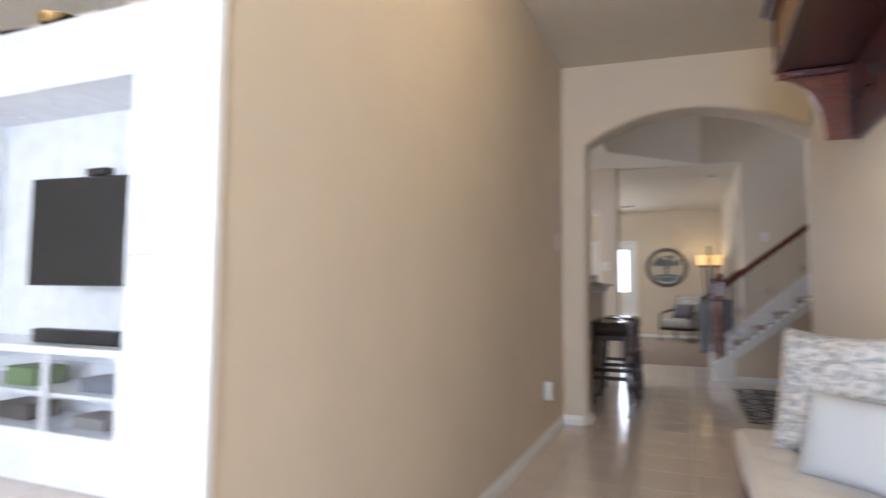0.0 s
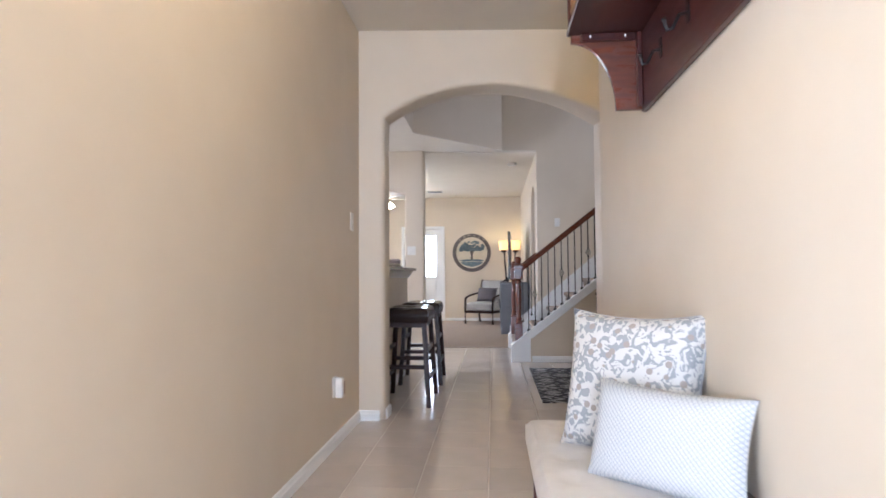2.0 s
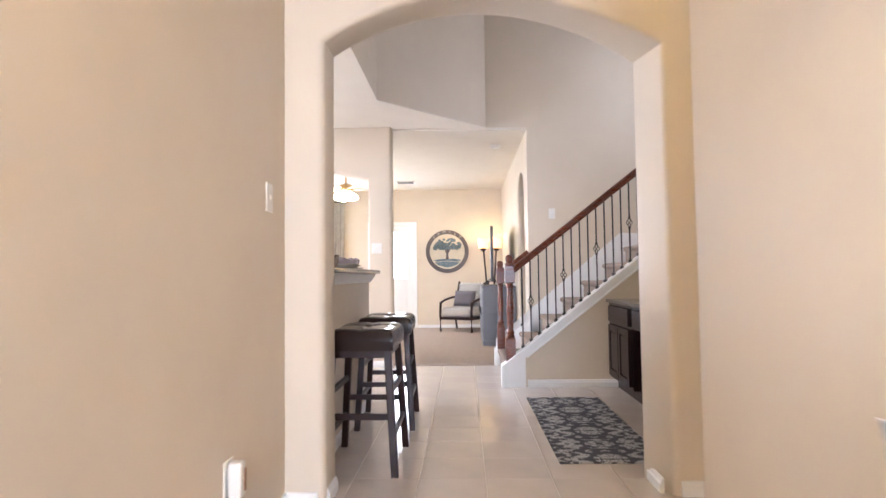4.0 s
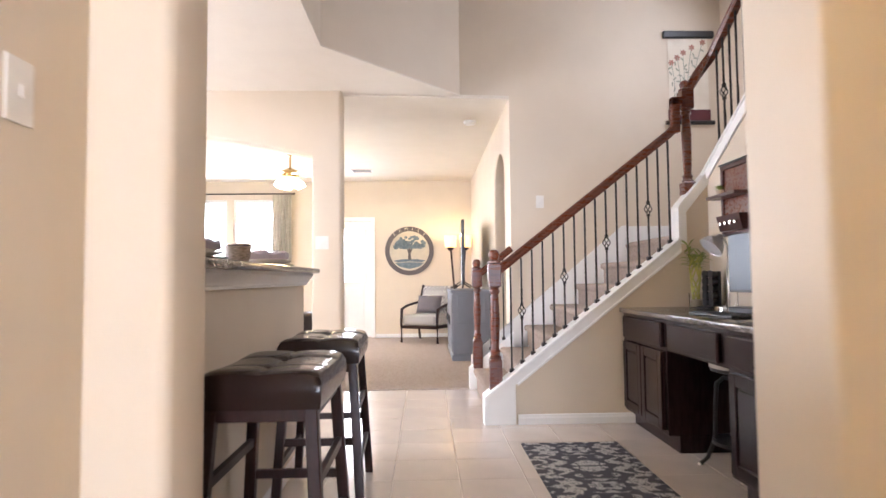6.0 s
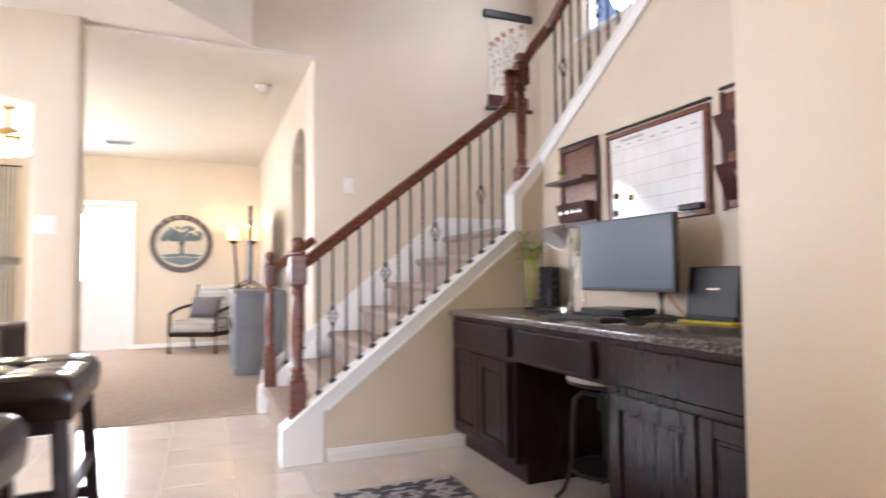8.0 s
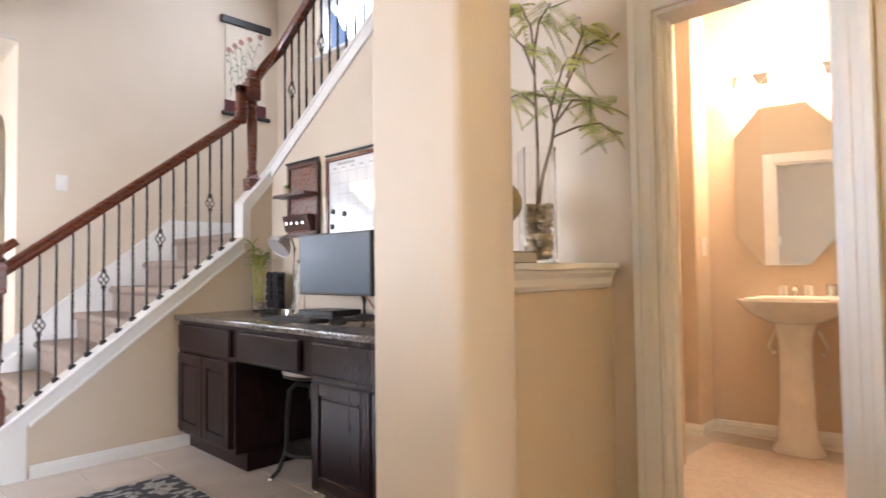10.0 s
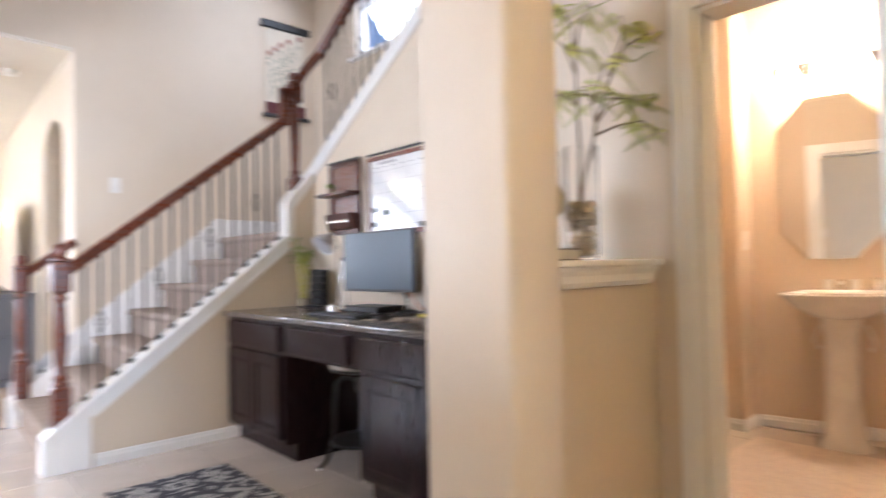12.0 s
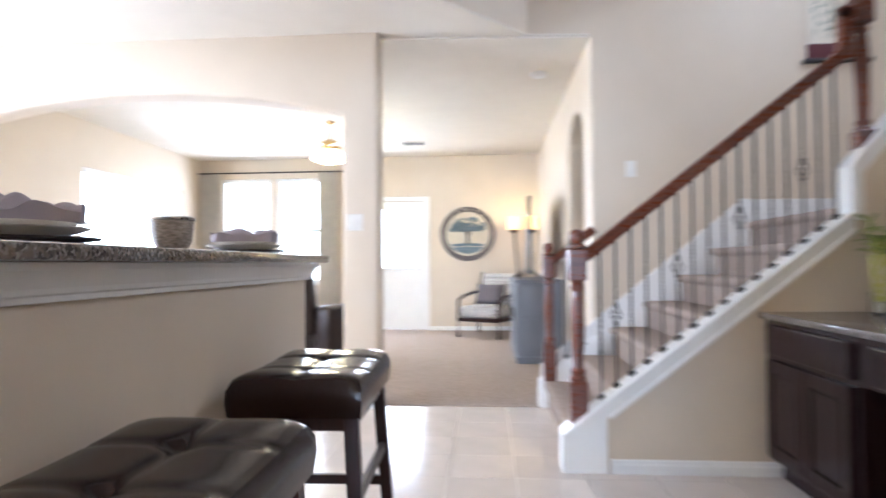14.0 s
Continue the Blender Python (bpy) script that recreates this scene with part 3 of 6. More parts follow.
for x0, y0 in near:
    t_ob = new("tile", tm)
    t_ob.location = (x0, y0, 0)
    t_ob.parent = floor

# ---------------------------------------------------------------- stairs
stairs = thing("staircase", label="carpeted staircase with cherry handrail, iron balusters and white skirt", category="staircase")
SB, SF = SY2 + 0.002, 9.185     # the flight's width along y


def step_profile(x, z, depth, r=0.028):
    return [(x - 0.03 + r, z), *[(x - 0.03 + r - r * math.sin(a), z - r + r * math.cos(a)) for a in (0.4, 0.8, 1.2, 1.57, 2.0, 2.5, 3.0)], (x, z - 2 * r - 0.01), (x, z - RISER), (x + depth, z - RISER), (x + depth, z)]


for n in range(6):
    x, z = X0 + RUN * n, RISER * (n + 1)
    part("step", prism(step_profile(x, z, RUN + 0.03), 'y', SB if n else SB - 0.0, SF if x > 0.9 else 9.06), CARPET, stairs)
LZ = RISER * 7
part("landing", prism(step_profile(X0 + RUN * 6, LZ, 3.0 - X0 - RUN * 6 - 0.002), 'y', SB, SF), CARPET, stairs)
for n in range(8):
    y, z = 7.86 - 0.30 * n, LZ + RISER * (n + 1)
    prof = [(2 * y - u, v) for u, v in step_profile(y, z, 0.33)]
    part("step", prism(prof, 'x', DX + 0.122, 2.998), CARPET, stairs)

# white skirt boards, near side
sk = [(0.50, 0.0), (0.715, 0.0), (0.715, skirt_z(0.715) - 0.075), (1.905, skirt_z(1.905) - 0.075), (1.905, skirt_z(1.905)), (0.50, skirt_z(0.50))]
part("skirt_board", prism(sk, 'y', SY - 0.016, SY - 0.001, bev=0.003, seg=1), WHITE, stairs, "white painted skirt board")
sk2 = [(0.73, skirt_z(0.73) - 0.092), (1.905, skirt_z(1.905) - 0.092), (1.905, skirt_z(1.905) - 0.070), (0.73, skirt_z(0.73) - 0.070)]
part("skirt_moulding", prism(sk2, 'y', SY - 0.024, SY - 0.002, bev=0.005, seg=2), WHITE, stairs)
cap = [(0.495, skirt_z(0.495) - 0.004), (1.905, skirt_z(1.905) - 0.004), (1.905, skirt_z(1.905) + 0.020), (0.495, skirt_z(0.495) + 0.020)]
part("skirt_cap", prism(cap, 'y', SY - 0.030, SY2 + 0.01, bev=0.006, seg=2), WHITE, stairs)
part("skirt_end", box(0.495, 0.512, SY - 0.018, SY2 + 0.002, 0, skirt_z(0.50), 0.003, 1), WHITE, stairs)
jog = [(1.885, 1.24), (1.945, 1.24), (1.945, 1.465), (2.128, 1.685), (2.128, 1.78), (1.905, 1.53), (1.885, 1.50)]
part("skirt_turn", prism(jog, 'y', SY - 0.022, SY2 - 0.001, bev=0.004, seg=1), WHITE, stairs)
us = [(7.82, upper_z(7.82) - 0.085), (5.44, upper_z(5.44) - 0.085), (5.44, upper_z(5.44)), (7.82, upper_z(7.82))]
part("skirt_board", prism(us, 'x', DX - 0.016, DX - 0.001, bev=0.003, seg=1), WHITE, stairs)
uc = [(7.85, upper_z(7.85) - 0.006), (5.44, upper_z(5.44) - 0.006), (5.44, upper_z(5.44) + 0.018), (7.85, upper_z(7.85) + 0.018)]
part("skirt_cap", prism(uc, 'x', DX - 0.026, DX + 0.13, bev=0.006, seg=2), WHITE, stairs)
# far side skirt on the back wall
fs = [(0.52, 0.0), (0.75, 0.0), (2.03, 1.0), (2.03, 1.33 + 0.17), (1.98, 1.50), (0.52, skirt_z(0.52) + 0.10)]
part("wall_skirt", prism(fs, 'y', 9.165, 9.188, bev=0.003, seg=1), WHITE, stairs)
fb = [(0.495, 0), (0.91, 0), (0.91, skirt_z(0.91) + 0.015), (0.495, skirt_z(0.495) + 0.015)]
part("far_skirt", prism(fb, 'y', 9.062, 9.16, bev=0.004, seg=1), WHITE, stairs)
part("landing_skirt", box(2.03, 2.99, 9.165, 9.188, LZ, LZ + 0.16, 0.003, 1), WHITE, stairs)


def newel(x, y, z0, z1, parent, foot=0.24):
    """A square-and-turned newel post with a ball cap."""
    h = z1 - z0
    p = part("newel_post", lathe([(0.043, 0), (0.043, foot * h), (0.036, (foot + 0.01) * h)], square=True), CHERRY, parent)
    p.matrix_local = pose(x, y, z0)
    t = part("newel_turning", lathe([(0.040, (foot + 0.01) * h), (0.042, (foot + 0.022) * h), (0.032, (foot + 0.035) * h), (0.038, (foot + 0.06) * h), (0.027, (foot + 0.08) * h), (0.031, (foot + 0.16) * h), (0.036, 0.52 * h), (0.029, 0.66 * h), (0.026, 0.69 * h), (0.037, 0.705 * h), (0.037, 0.715 * h), (0.029, 0.73 * h), (0.041, 0.745 * h)], 16), CHERRY, p, smooth=True)
    part("newel_block", box(-0.045, 0.045, -0.045, 0.045, 0.745 * h, 0.90 * h, 0.004, 1), CHERRY, p)
    part("newel_cap", lathe([(0.036, 0.90 * h), (0.047, 0.908 * h), (0.047, 0.918 * h), (0.030, 0.93 * h), (0.036, 0.945 * h), (0.039, 0.965 * h), (0.034, 0.985 * h), (0.018, 0.998 * h), (0.003, 1.0 * h)], 16), CHERRY, p, smooth=True)
    return p


YB = 7.79
newel(0.585, YB, 0.19, 1.215, stairs)
newel(0.575, 9.10, 0.19, 1.19, stairs)
newel(2.005, YB + 0.02, 1.60, 2.44, stairs, 0.10)
part("newel_end", box(1.972, 2.038, YB - 0.025, YB + 0.06, 1.585, 1.66, 0.006, 1), CHERRY, stairs)


def rail(points, parent, w=0.030, h=0.030):
    """A moulded handrail swept along points."""
    prof = [(-0.8, -1), (0.8, -1), (1.0, -0.4), (0.8, 0.1), (1.0, 0.5), (0.75, 0.9), (0.3, 1.05), (-0.3, 1.05), (-0.75, 0.9), (-1.0, 0.5), (-0.8, 0.1), (-1.0, -0.4)]
    b = bmesh.new()
    pts = [Vector(p) for p in points]
    rings = []
    for i, p in enumerate(pts):
        d = (pts[min(i + 1, len(pts) - 1)] - pts[max(i - 1, 0)]).normalized()
        flat = Vector((d.x, d.y, 0))
        side = (Vector((flat.y, -flat.x, 0)).normalized() if flat.length > 0.05 else Vector((0, -1, 0)))
        up = side.cross(d)
        rings.append([b.verts.new(p + side * u * w + up * v * h) for u, v in prof])
    for a, c in zip(rings, rings[1:]):
        for i in range(len(prof)):
            b.faces.new((a[i], a[(i + 1) % len(prof)], c[(i + 1) % len(prof)], c[i]))
    b.faces.new(rings[0])
    b.faces.new(rings[-1][::-1])
    return part("handrail", b, CHERRY, parent, "cherry stained moulded handrail")


def rail_z(x):
    return 1.082 + 0.778 * (x - 0.634)


rail([(0.62, YB, rail_z(0.62)), (1.2, YB, rail_z(1.2)), (1.86, YB, rail_z(1.86)), (1.90, YB, rail_z(1.90) + 0.01), (1.915, YB, rail_z(1.9) + 0.06)], stairs)
part("handrail_rise", box(1.885, 1.945, YB - 0.028, YB + 0.028, rail_z(1.9) - 0.02, 2.305, 0.008, 2), CHERRY, stairs)
part("handrail_level", box(1.885, 1.965, YB - 0.028, YB + 0.028, 2.245, 2.308, 0.008, 2), CHERRY, stairs)
RX = DX + 0.05


def upper_rail(y):
    return 2.43 + 0.61 * (7.97 - y)


rail([(2.02, 7.80, 2.36), (2.08, 7.78, 2.47), (RX, 7.70, upper_rail(7.70)), (RX, 7.0, upper_rail(7.0)), (RX, 5.45, upper_rail(5.45))], stairs)
rail([(0.61, 9.10, 1.06), (0.90, 9.10, 1.06 + 0.29 * 0.778)], stairs)


def baluster_mesh(h, basket):
    """A square iron bar, twisted in the middle, with a shoe; some carry a basket of four rods."""
    b = bmesh.new()
    s = 0.0058
    lo, hi = h * 0.32, h * 0.72
    if basket:
        mid = h * 0.50
        spans = [(0, mid - 0.045), (mid + 0.045, h)]
    else:
        spans = [(0, h)]
    for a, c in spans:
        n = max(2, int((c - a) / 0.02))
        rings = []
        for i in range(n + 1):
            z = a + (c - a) * i / n
            tw = math.pi * 5 * min(max((z - lo) / (hi - lo), 0), 1)
            rings.append([b.verts.new((s * 1.414 * math.cos(tw + math.pi / 4 + k * math.pi / 2), s * 1.414 * math.sin(tw + math.pi / 4 + k * math.pi / 2), z)) for k in range(4)])
        for p, q in zip(rings, rings[1:]):
            for k in range(4):
                b.faces.new((p[k], p[(k + 1) % 4], q[(k + 1) % 4], q[k]))
        b.faces.new(rings[0][::-1])
        b.faces.new(rings[-1])
    if basket:
        for k in range(4):
            pts = [(0.026 * math.sin(math.pi * i / 8) * math.cos(k * math.pi / 2 + i * 0.35), 0.026 * math.sin(math.pi * i / 8) * math.sin(k * math.pi / 2 + i * 0.35), mid - 0.046 + 0.092 * i / 8) for i in range(9)]
            tube(pts, 0.0038, 5, b)
        box(-0.010, 0.010, -0.010, 0.010, mid - 0.055, mid - 0.040, bm=b)
        box(-0.010, 0.010, -0.010, 0.010, mid + 0.040, mid + 0.055, bm=b)
    box(-0.017, 0.017, -0.017, 0.017, 0, 0.028, 0.004, 1, bm=b)
    me = bpy.data.meshes.new("baluster")
    bmesh.ops.recalc_face_normals(b, faces=b.faces)
    b.to_mesh(me)
    b.free()
    me.materials.append(IRON)
    return me


low, low_b = baluster_mesh(0.745, False), baluster_mesh(0.745, True)
for i in range(16):
    x = 0.70 + 0.077 * i
    ob = place(stairs, new("baluster", low_b if i % 4 == 1 else low))
    ob.location = (x, YB, skirt_z(x) + 0.012)
hi_m, hi_b = baluster_mesh(0.765, False), baluster_mesh(0.765, True)
for i in range(28):
    y = 7.64 - 0.088 * i
    if y < 5.47:
        break
    ob = place(stairs, new("baluster", hi_b if i % 4 == 1 else hi_m))
    ob.location = (RX, y, upper_z(y) + 0.012)
for i, x in enumerate((0.70, 0.82)):
    ob = place(stairs, new("baluster", low))
    ob.location = (x, 9.10, skirt_z(x) + 0.012)

# ---------------------------------------------------------------- breakfast bar
bar = thing("breakfast_bar", label="speckled granite breakfast bar top on white moulding", category="bar counter")
outline = [(-1.10, AY2 + 0.005), (-0.534, AY2 + 0.005), (-0.534, 7.17), (-0.56, 7.25), (-0.63, 7.28), (-1.10, 7.28)]
part("bar_top", prism(outline, 'z', 1.05, 1.08, bev=0.008, seg=2), GRANITE, bar, smooth=True)
prof = [(-0.62, 1.049), (-0.568, 1.049), (-0.571, 1.036), (-0.592, 1.006), (-0.597, 0.996), (-0.604, 0.992), (-0.606, 0.982), (-0.62, 0.980)]
part("bar_moulding", prism(prof, 'y', AY2 + 0.005, 7.145), WHITE, bar, "white wooden crown moulding")
part("bar_moulding_end", box(-1.0, -0.62, 7.121, 7.15, 0.98, 1.049, 0.004, 1), WHITE, bar)
part("bar_bracket", box(-1.05, -0.761, AY2 + 0.01, 7.12, 0.90, 1.049, 0.003, 1), WHITE, bar)


def saddle_stool(name):
    st = thing(name, label="dark wooden bar stool with tufted black leather saddle seat", category="bar stool", group="stools at the breakfast bar")
    # seat: grid with tufts, dished along its length
    L, W, T = 0.55, 0.37, 0.105
    b = bmesh.new()
    nx, ny = 30, 44
    top = []
    def crease(d):
        return math.exp(-d * d / 0.00016)

    for i in range(nx + 1):
        row = []
        for j in range(ny + 1):
            u, v = 2 * i / nx - 1, 2 * j / ny - 1
            e = max(0.0, (1 - abs(u) ** 6) * (1 - abs(v) ** 6)) ** 0.35
            dip = 0.02 * v * v - 0.005
            z = -0.035 + (0.035 + dip) * e
            # two rows of three puffed squares between sewn creases
            dv = min(abs(v - 0.36), abs(v + 0.36)) * L / 2
            du = abs(u) * W / 2
            inside = 1 - max(abs(u), abs(v)) ** 8
            z -= inside * (0.004 * crease(du) + 0.005 * crease(dv) + 0.012 * math.exp(-(du * du + dv * dv) / 0.0009))
            z += 0.004 * e * abs(math.sin(math.pi * u)) ** 0.7
            row.append(b.verts.new((u * W / 2 * (1 - 0.03 * (1 - e)), v * L / 2 * (1 - 0.02 * (1 - e)), z)))
        top.append(row)
    for i in range(nx):
        for j in range(ny):
            b.faces.new((top[i][j], top[i + 1][j], top[i + 1][j + 1], top[i][j + 1]))
    rim = [top[i][0] for i in range(nx + 1)] + [top[nx][j] for j in range(1, ny + 1)] + [top[i][ny] for i in range(nx - 1, -1, -1)] + [top[0][j] for j in range(ny - 1, 0, -1)]
    low2 = [b.verts.new((v.co.x * 0.985, v.co.y * 0.985, -T)) for v in rim]
    mid2 = [b.verts.new((v.co.x * 1.012, v.co.y * 1.012, -0.065)) for v in rim]
    for a, c in ((rim, mid2), (mid2, low2)):
        for i in range(len(a)):
            b.faces.new((a[i], a[(i + 1) % len(a)], c[(i + 1) % len(a)], c[i]))
    b.faces.new(low2)
    seat = part("seat", b, LEATHER, st, "tufted black leather seat", smooth=True)
    seat.location = (0, 0, 0.745)
    part("seat_frame", box(-0.155, 0.155, -0.24, 0.24, 0.60, 0.641, 0.004, 1), STOOLWOOD, st)
    for sx in (-1, 1):
        for sy in (-1, 1):
            b = box(-0.019, 0.019, -0.019, 0.019, 0, 0.64, 0.003, 1)
            for v in b.verts:
                f = 1 - v.co.z / 0.64
                v.co.x += sx * (0.145 + 0.04 * f)
                v.co.y += sy * (0.225 + 0.05 * f)
            part("leg", b, STOOLWOOD, st)

    def off(z):
        f = 1 - z / 0.64
        return 0.145 + 0.04 * f, 0.225 + 0.05 * f
    for z, along in ((0.20, 'y'), (0.30, 'x'), (0.42, 'y')):
        ox, oy = off(z)
        for s in (-1, 1):
            if along == 'y':
                bb = box(s * ox - 0.010, s * ox + 0.010, -oy, oy, z - 0.016, z + 0.016, 0.002, 1)
            else:
                bb = box(-ox, ox, s * oy - 0.010, s * oy + 0.010, z - 0.016, z + 0.016, 0.002, 1)
            part("stretcher", bb, STOOLWOOD, st)
    return st


stool = saddle_stool("bar_stool")
stool.matrix_world = pose(-0.385, 5.59, 0.0012)
copy_thing(stool, pose(-0.385, 6.51, 0.0012, 0, 0, 1.5))


def plate_setting(y, rz, x=-0.79):
    p = thing("dinner_plate", x, y, 1.0801, rz, "stacked pale dinner plates on the granite bar", "plate", "place settings on the bar")
    part("charger_plate", lathe([(0.08, 0), (0.09, 0.004), (0.155, 0.014), (0.158, 0.018), (0.09, 0.010), (0.001, 0.009)], 36), PLAQUEMETAL, p, smooth=True)
    part("large_plate", lathe([(0.07, 0.011), (0.08, 0.016), (0.136, 0.034), (0.139, 0.038), (0.08, 0.023), (0.001, 0.021)], 36), CERAMIC, p, smooth=True)
    part("small_plate", lathe([(0.06, 0.022), (0.07, 0.027), (0.112, 0.044), (0.115, 0.048), (0.07, 0.034), (0.001, 0.032)], 36), CERAMIC, p, smooth=True)
    n = thing("napkin", x, y, 1.1285, rz + 35, "loosely folded mauve cloth napkin on a plate", "napkin", "place settings on the bar")
    b = bmesh.new()
    rg = random.Random(int(y * 10))
    ph = rg.uniform(0, 6)
    nu, nv = 34, 20

    def hill(u, v):
        return 0.010 + 0.028 * (0.5 + 0.5 * math.cos(6.0 * u + 2 * ph + 2 * v)) ** 1.3 * (1 - 0.5 * u * u) * (1 - 0.6 * abs(v) ** 3) + 0.014 * (0.5 + 0.5 * math.cos(9 * v - 4 * u + 3 * ph))
    tp = [[b.verts.new((0.108 * u * (1 + 0.12 * math.sin(5 * v + ph)), 0.080 * v * (1 + 0.16 * math.sin(4 * u + ph)), 0.006 + max(0.004, hill(u, v)))) for v in [2 * q / nv - 1 for q in range(nv + 1)]] for u in [2 * q / nu - 1 for q in range(nu + 1)]]
    bt = [[b.verts.new((v.co.x * 0.98, v.co.y * 0.98, 0.0)) for v in row] for row in tp]
    for g, flip in ((tp, False), (bt, True)):
        for q in range(nu):
            for r in range(nv):
                f = (g[q][r], g[q + 1][r], g[q + 1][r + 1], g[q][r + 1])
                b.faces.new(f[::-1] if flip else f)
    ring = [(q, 0) for q in range(nu + 1)] + [(nu, r) for r in range(1, nv + 1)] + [(q, nv) for q in range(nu - 1, -1, -1)] + [(0, r) for r in range(nv - 1, 0, -1)]
    for (q, r), (s, t) in zip(ring, ring[1:] + ring[:1]):
        b.faces.new((tp[q][r], tp[s][t], bt[s][t], bt[q][r]))
    part("cloth", b, NAPKIN, n, smooth=True)


plate_setting(5.80, 20)
plate_setting(6.92, -15)
CUPMAT = mat("woven_grey_brown", (0.44, 0.37, 0.31), 0.35, second=(0.21, 0.17, 0.14), scale=70, bump=0.8, bump_scale=110, stretch=(1, 1, 3))
cup = thing("woven_cup", -0.76, 6.34, 1.0801, 0, "brown woven tumbler with metal rim on the bar", "cup")
part("cup_body", lathe([(0.032, 0), (0.040, 0.006), (0.052, 0.030), (0.058, 0.062), (0.059, 0.094), (0.053, 0.094), (0.052, 0.062), (0.036, 0.012), (0.001, 0.012)], 24), CUPMAT, cup, smooth=True)
part("cup_rim", lathe([(0.0595, 0.088), (0.0615, 0.092), (0.0615, 0.098), (0.058, 0.100), (0.056, 0.094)], 24), CHROME, cup, smooth=True)

# scroll rug
rug = thing("rug", 0.96, 6.38, 0.0015, 0, "charcoal rug with pale grey scrollwork on the tiles", "rug")
part("rug_face", box(-0.293, 0.293, -0.855, 0.855, 0, 0.009, 0.003, 1), RUGMAT, rug)

# ---------------------------------------------------------------- built-in desk


def door_panel(parent, y0, y1, z0, z1, x, name="door"):
    """A recessed-panel cabinet front on the plane x, facing -x."""
    d = part(name, box(x - 0.012, x - 0.0005, y0, y1, z0, z1), ESPRESSO, parent)
    w = 0.055
    for a, c, e, f in ((y0, y0 + w, z0, z1), (y1 - w, y1, z0, z1), (y0 + w, y1 - w, z0, z0 + w), (y0 + w, y1 - w, z1 - w, z1)):
        part("frame_rail", box(x - 0.022, x - 0.0125, a + 0.0005, c - 0.0005, e, f, 0.003, 1), ESPRESSO, d)
    part("panel_bead", box(x - 0.017, x - 0.0125, y0 + w + 0.012, y1 - w - 0.012, z0 + w + 0.012, z1 - w - 0.012, 0.004, 1), ESPRESSO, d)
    return d


def drawer_front(parent, y0, y1, z0, z1, x):
    return part("drawer_front", box(x - 0.022, x - 0.0005, y0, y1, z0, z1, 0.008, 2), ESPRESSO, parent)


CX = 1.478
c1 = thing("desk_cabinet", label="espresso stained desk cabinet with drawer over two doors", category="cabinet", group="built-in desk cabinets")
part("body", box(CX, DX - 0.001, 6.99, 7.715, 0.10, 0.765, 0.003, 1), ESPRESSO, c1)
part("toe_kick", box(CX + 0.065, DX - 0.001, 6.992, 7.715, 0.0015, 0.10), ESPRESSO, c1)
drawer_front(c1, 7.03, 7.68, 0.60, 0.742, CX)
door_panel(c1, 7.36, 7.68, 0.125, 0.575, CX)
door_panel(c1, 7.03, 7.35, 0.125, 0.575, CX)
c2 = thing("pencil_cabinet", label="espresso stained pencil drawer over the knee space", category="drawer", group="built-in desk cabinets")
part("body", box(CX, DX - 0.001, 6.295, 6.988, 0.585, 0.765, 0.002, 1), ESPRESSO, c2)
drawer_front(c2, 6.36, 6.92, 0.60, 0.742, CX)
c3 = thing("desk_cabinet", label="espresso stained desk cabinet with drawer over two doors", category="cabinet", group="built-in desk cabinets")
part("body", box(CX, DX - 0.001, 5.435, 6.293, 0.10, 0.765, 0.003, 1), ESPRESSO, c3)
part("toe_kick", box(CX + 0.065, DX - 0.001, 5.435, 6.29, 0.0015, 0.10), ESPRESSO, c3)
drawer_front(c3, 5.46, 6.26, 0.60, 0.742, CX)
door_panel(c3, 5.86, 6.26, 0.125, 0.575, CX)
door_panel(c3, 5.46, 5.85, 0.125, 0.575, CX)
top = thing("stone_worktop", label="speckled dark granite desk worktop", category="worktop")
part("slab", box(1.452, DX - 0.001, 5.433, SY - 0.002, 0.766, 0.797, 0.005, 2), GRANITE, top, smooth=True)

DT = 0.7975
# monitor
# the blue-grey base paints in a broad pale reflection on the screen
MONSCREEN = mat("screen_with_blue_sheen", (0.034, 0.054, 0.076), 0.30, second=(0.030, 0.048, 0.070), scale=2)
mon = thing("monitor", label="black flat computer monitor on an arm above the desk", category="monitor")
m = pose(1.86, 6.66, 1.083, 0, 0, 3)
part("screen_shell", moved(box(-0.004, 0.022, -0.30, 0.30, -0.165, 0.165, 0.004, 2), m), BLACK, mon)
part("screen", moved(box(-0.0065, -0.0042, -0.292, 0.292, -0.150, 0.157), m), MONSCREEN, mon)
part("mount_plate", moved(box(0.022, 0.045, -0.05, 0.05, -0.05, 0.05, 0.004, 1), m), BLACK, mon)
part("arm", tube([(1.905, 6.66, 1.08), (1.98, 6.60, 1.0), (2.0, 6.58, 0.9), (2.0, 6.58, DT)], 0.014), BLACK, mon)
part("arm_base", lathe([(0.06, 0), (0.06, 0.01), (0.02, 0.018)], 20, at=(2.0, 6.58, DT)), BLACK, mon)
# desk lamp
LAMPCHROME = mat("satin_steel", (0.66, 0.64, 0.61), 0.30, metal=0.85)
lamp = thing("desk_lamp", 2.0, 7.28, DT, 0, "chrome desk lamp with round base and dome head", "lamp")
part("base", lathe([(0.085, 0), (0.085, 0.02), (0.078, 0.026), (0.02, 0.03), (0.012, 0.05)], 28), CHROME, lamp, smooth=True)
part("stem", tube([(0, 0, 0.03), (0, 0, 0.25), (0.005, -0.005, 0.40), (-0.01, 0.01, 0.45), (-0.03, 0.03, 0.455)], 0.008), CHROME, lamp, smooth=True)
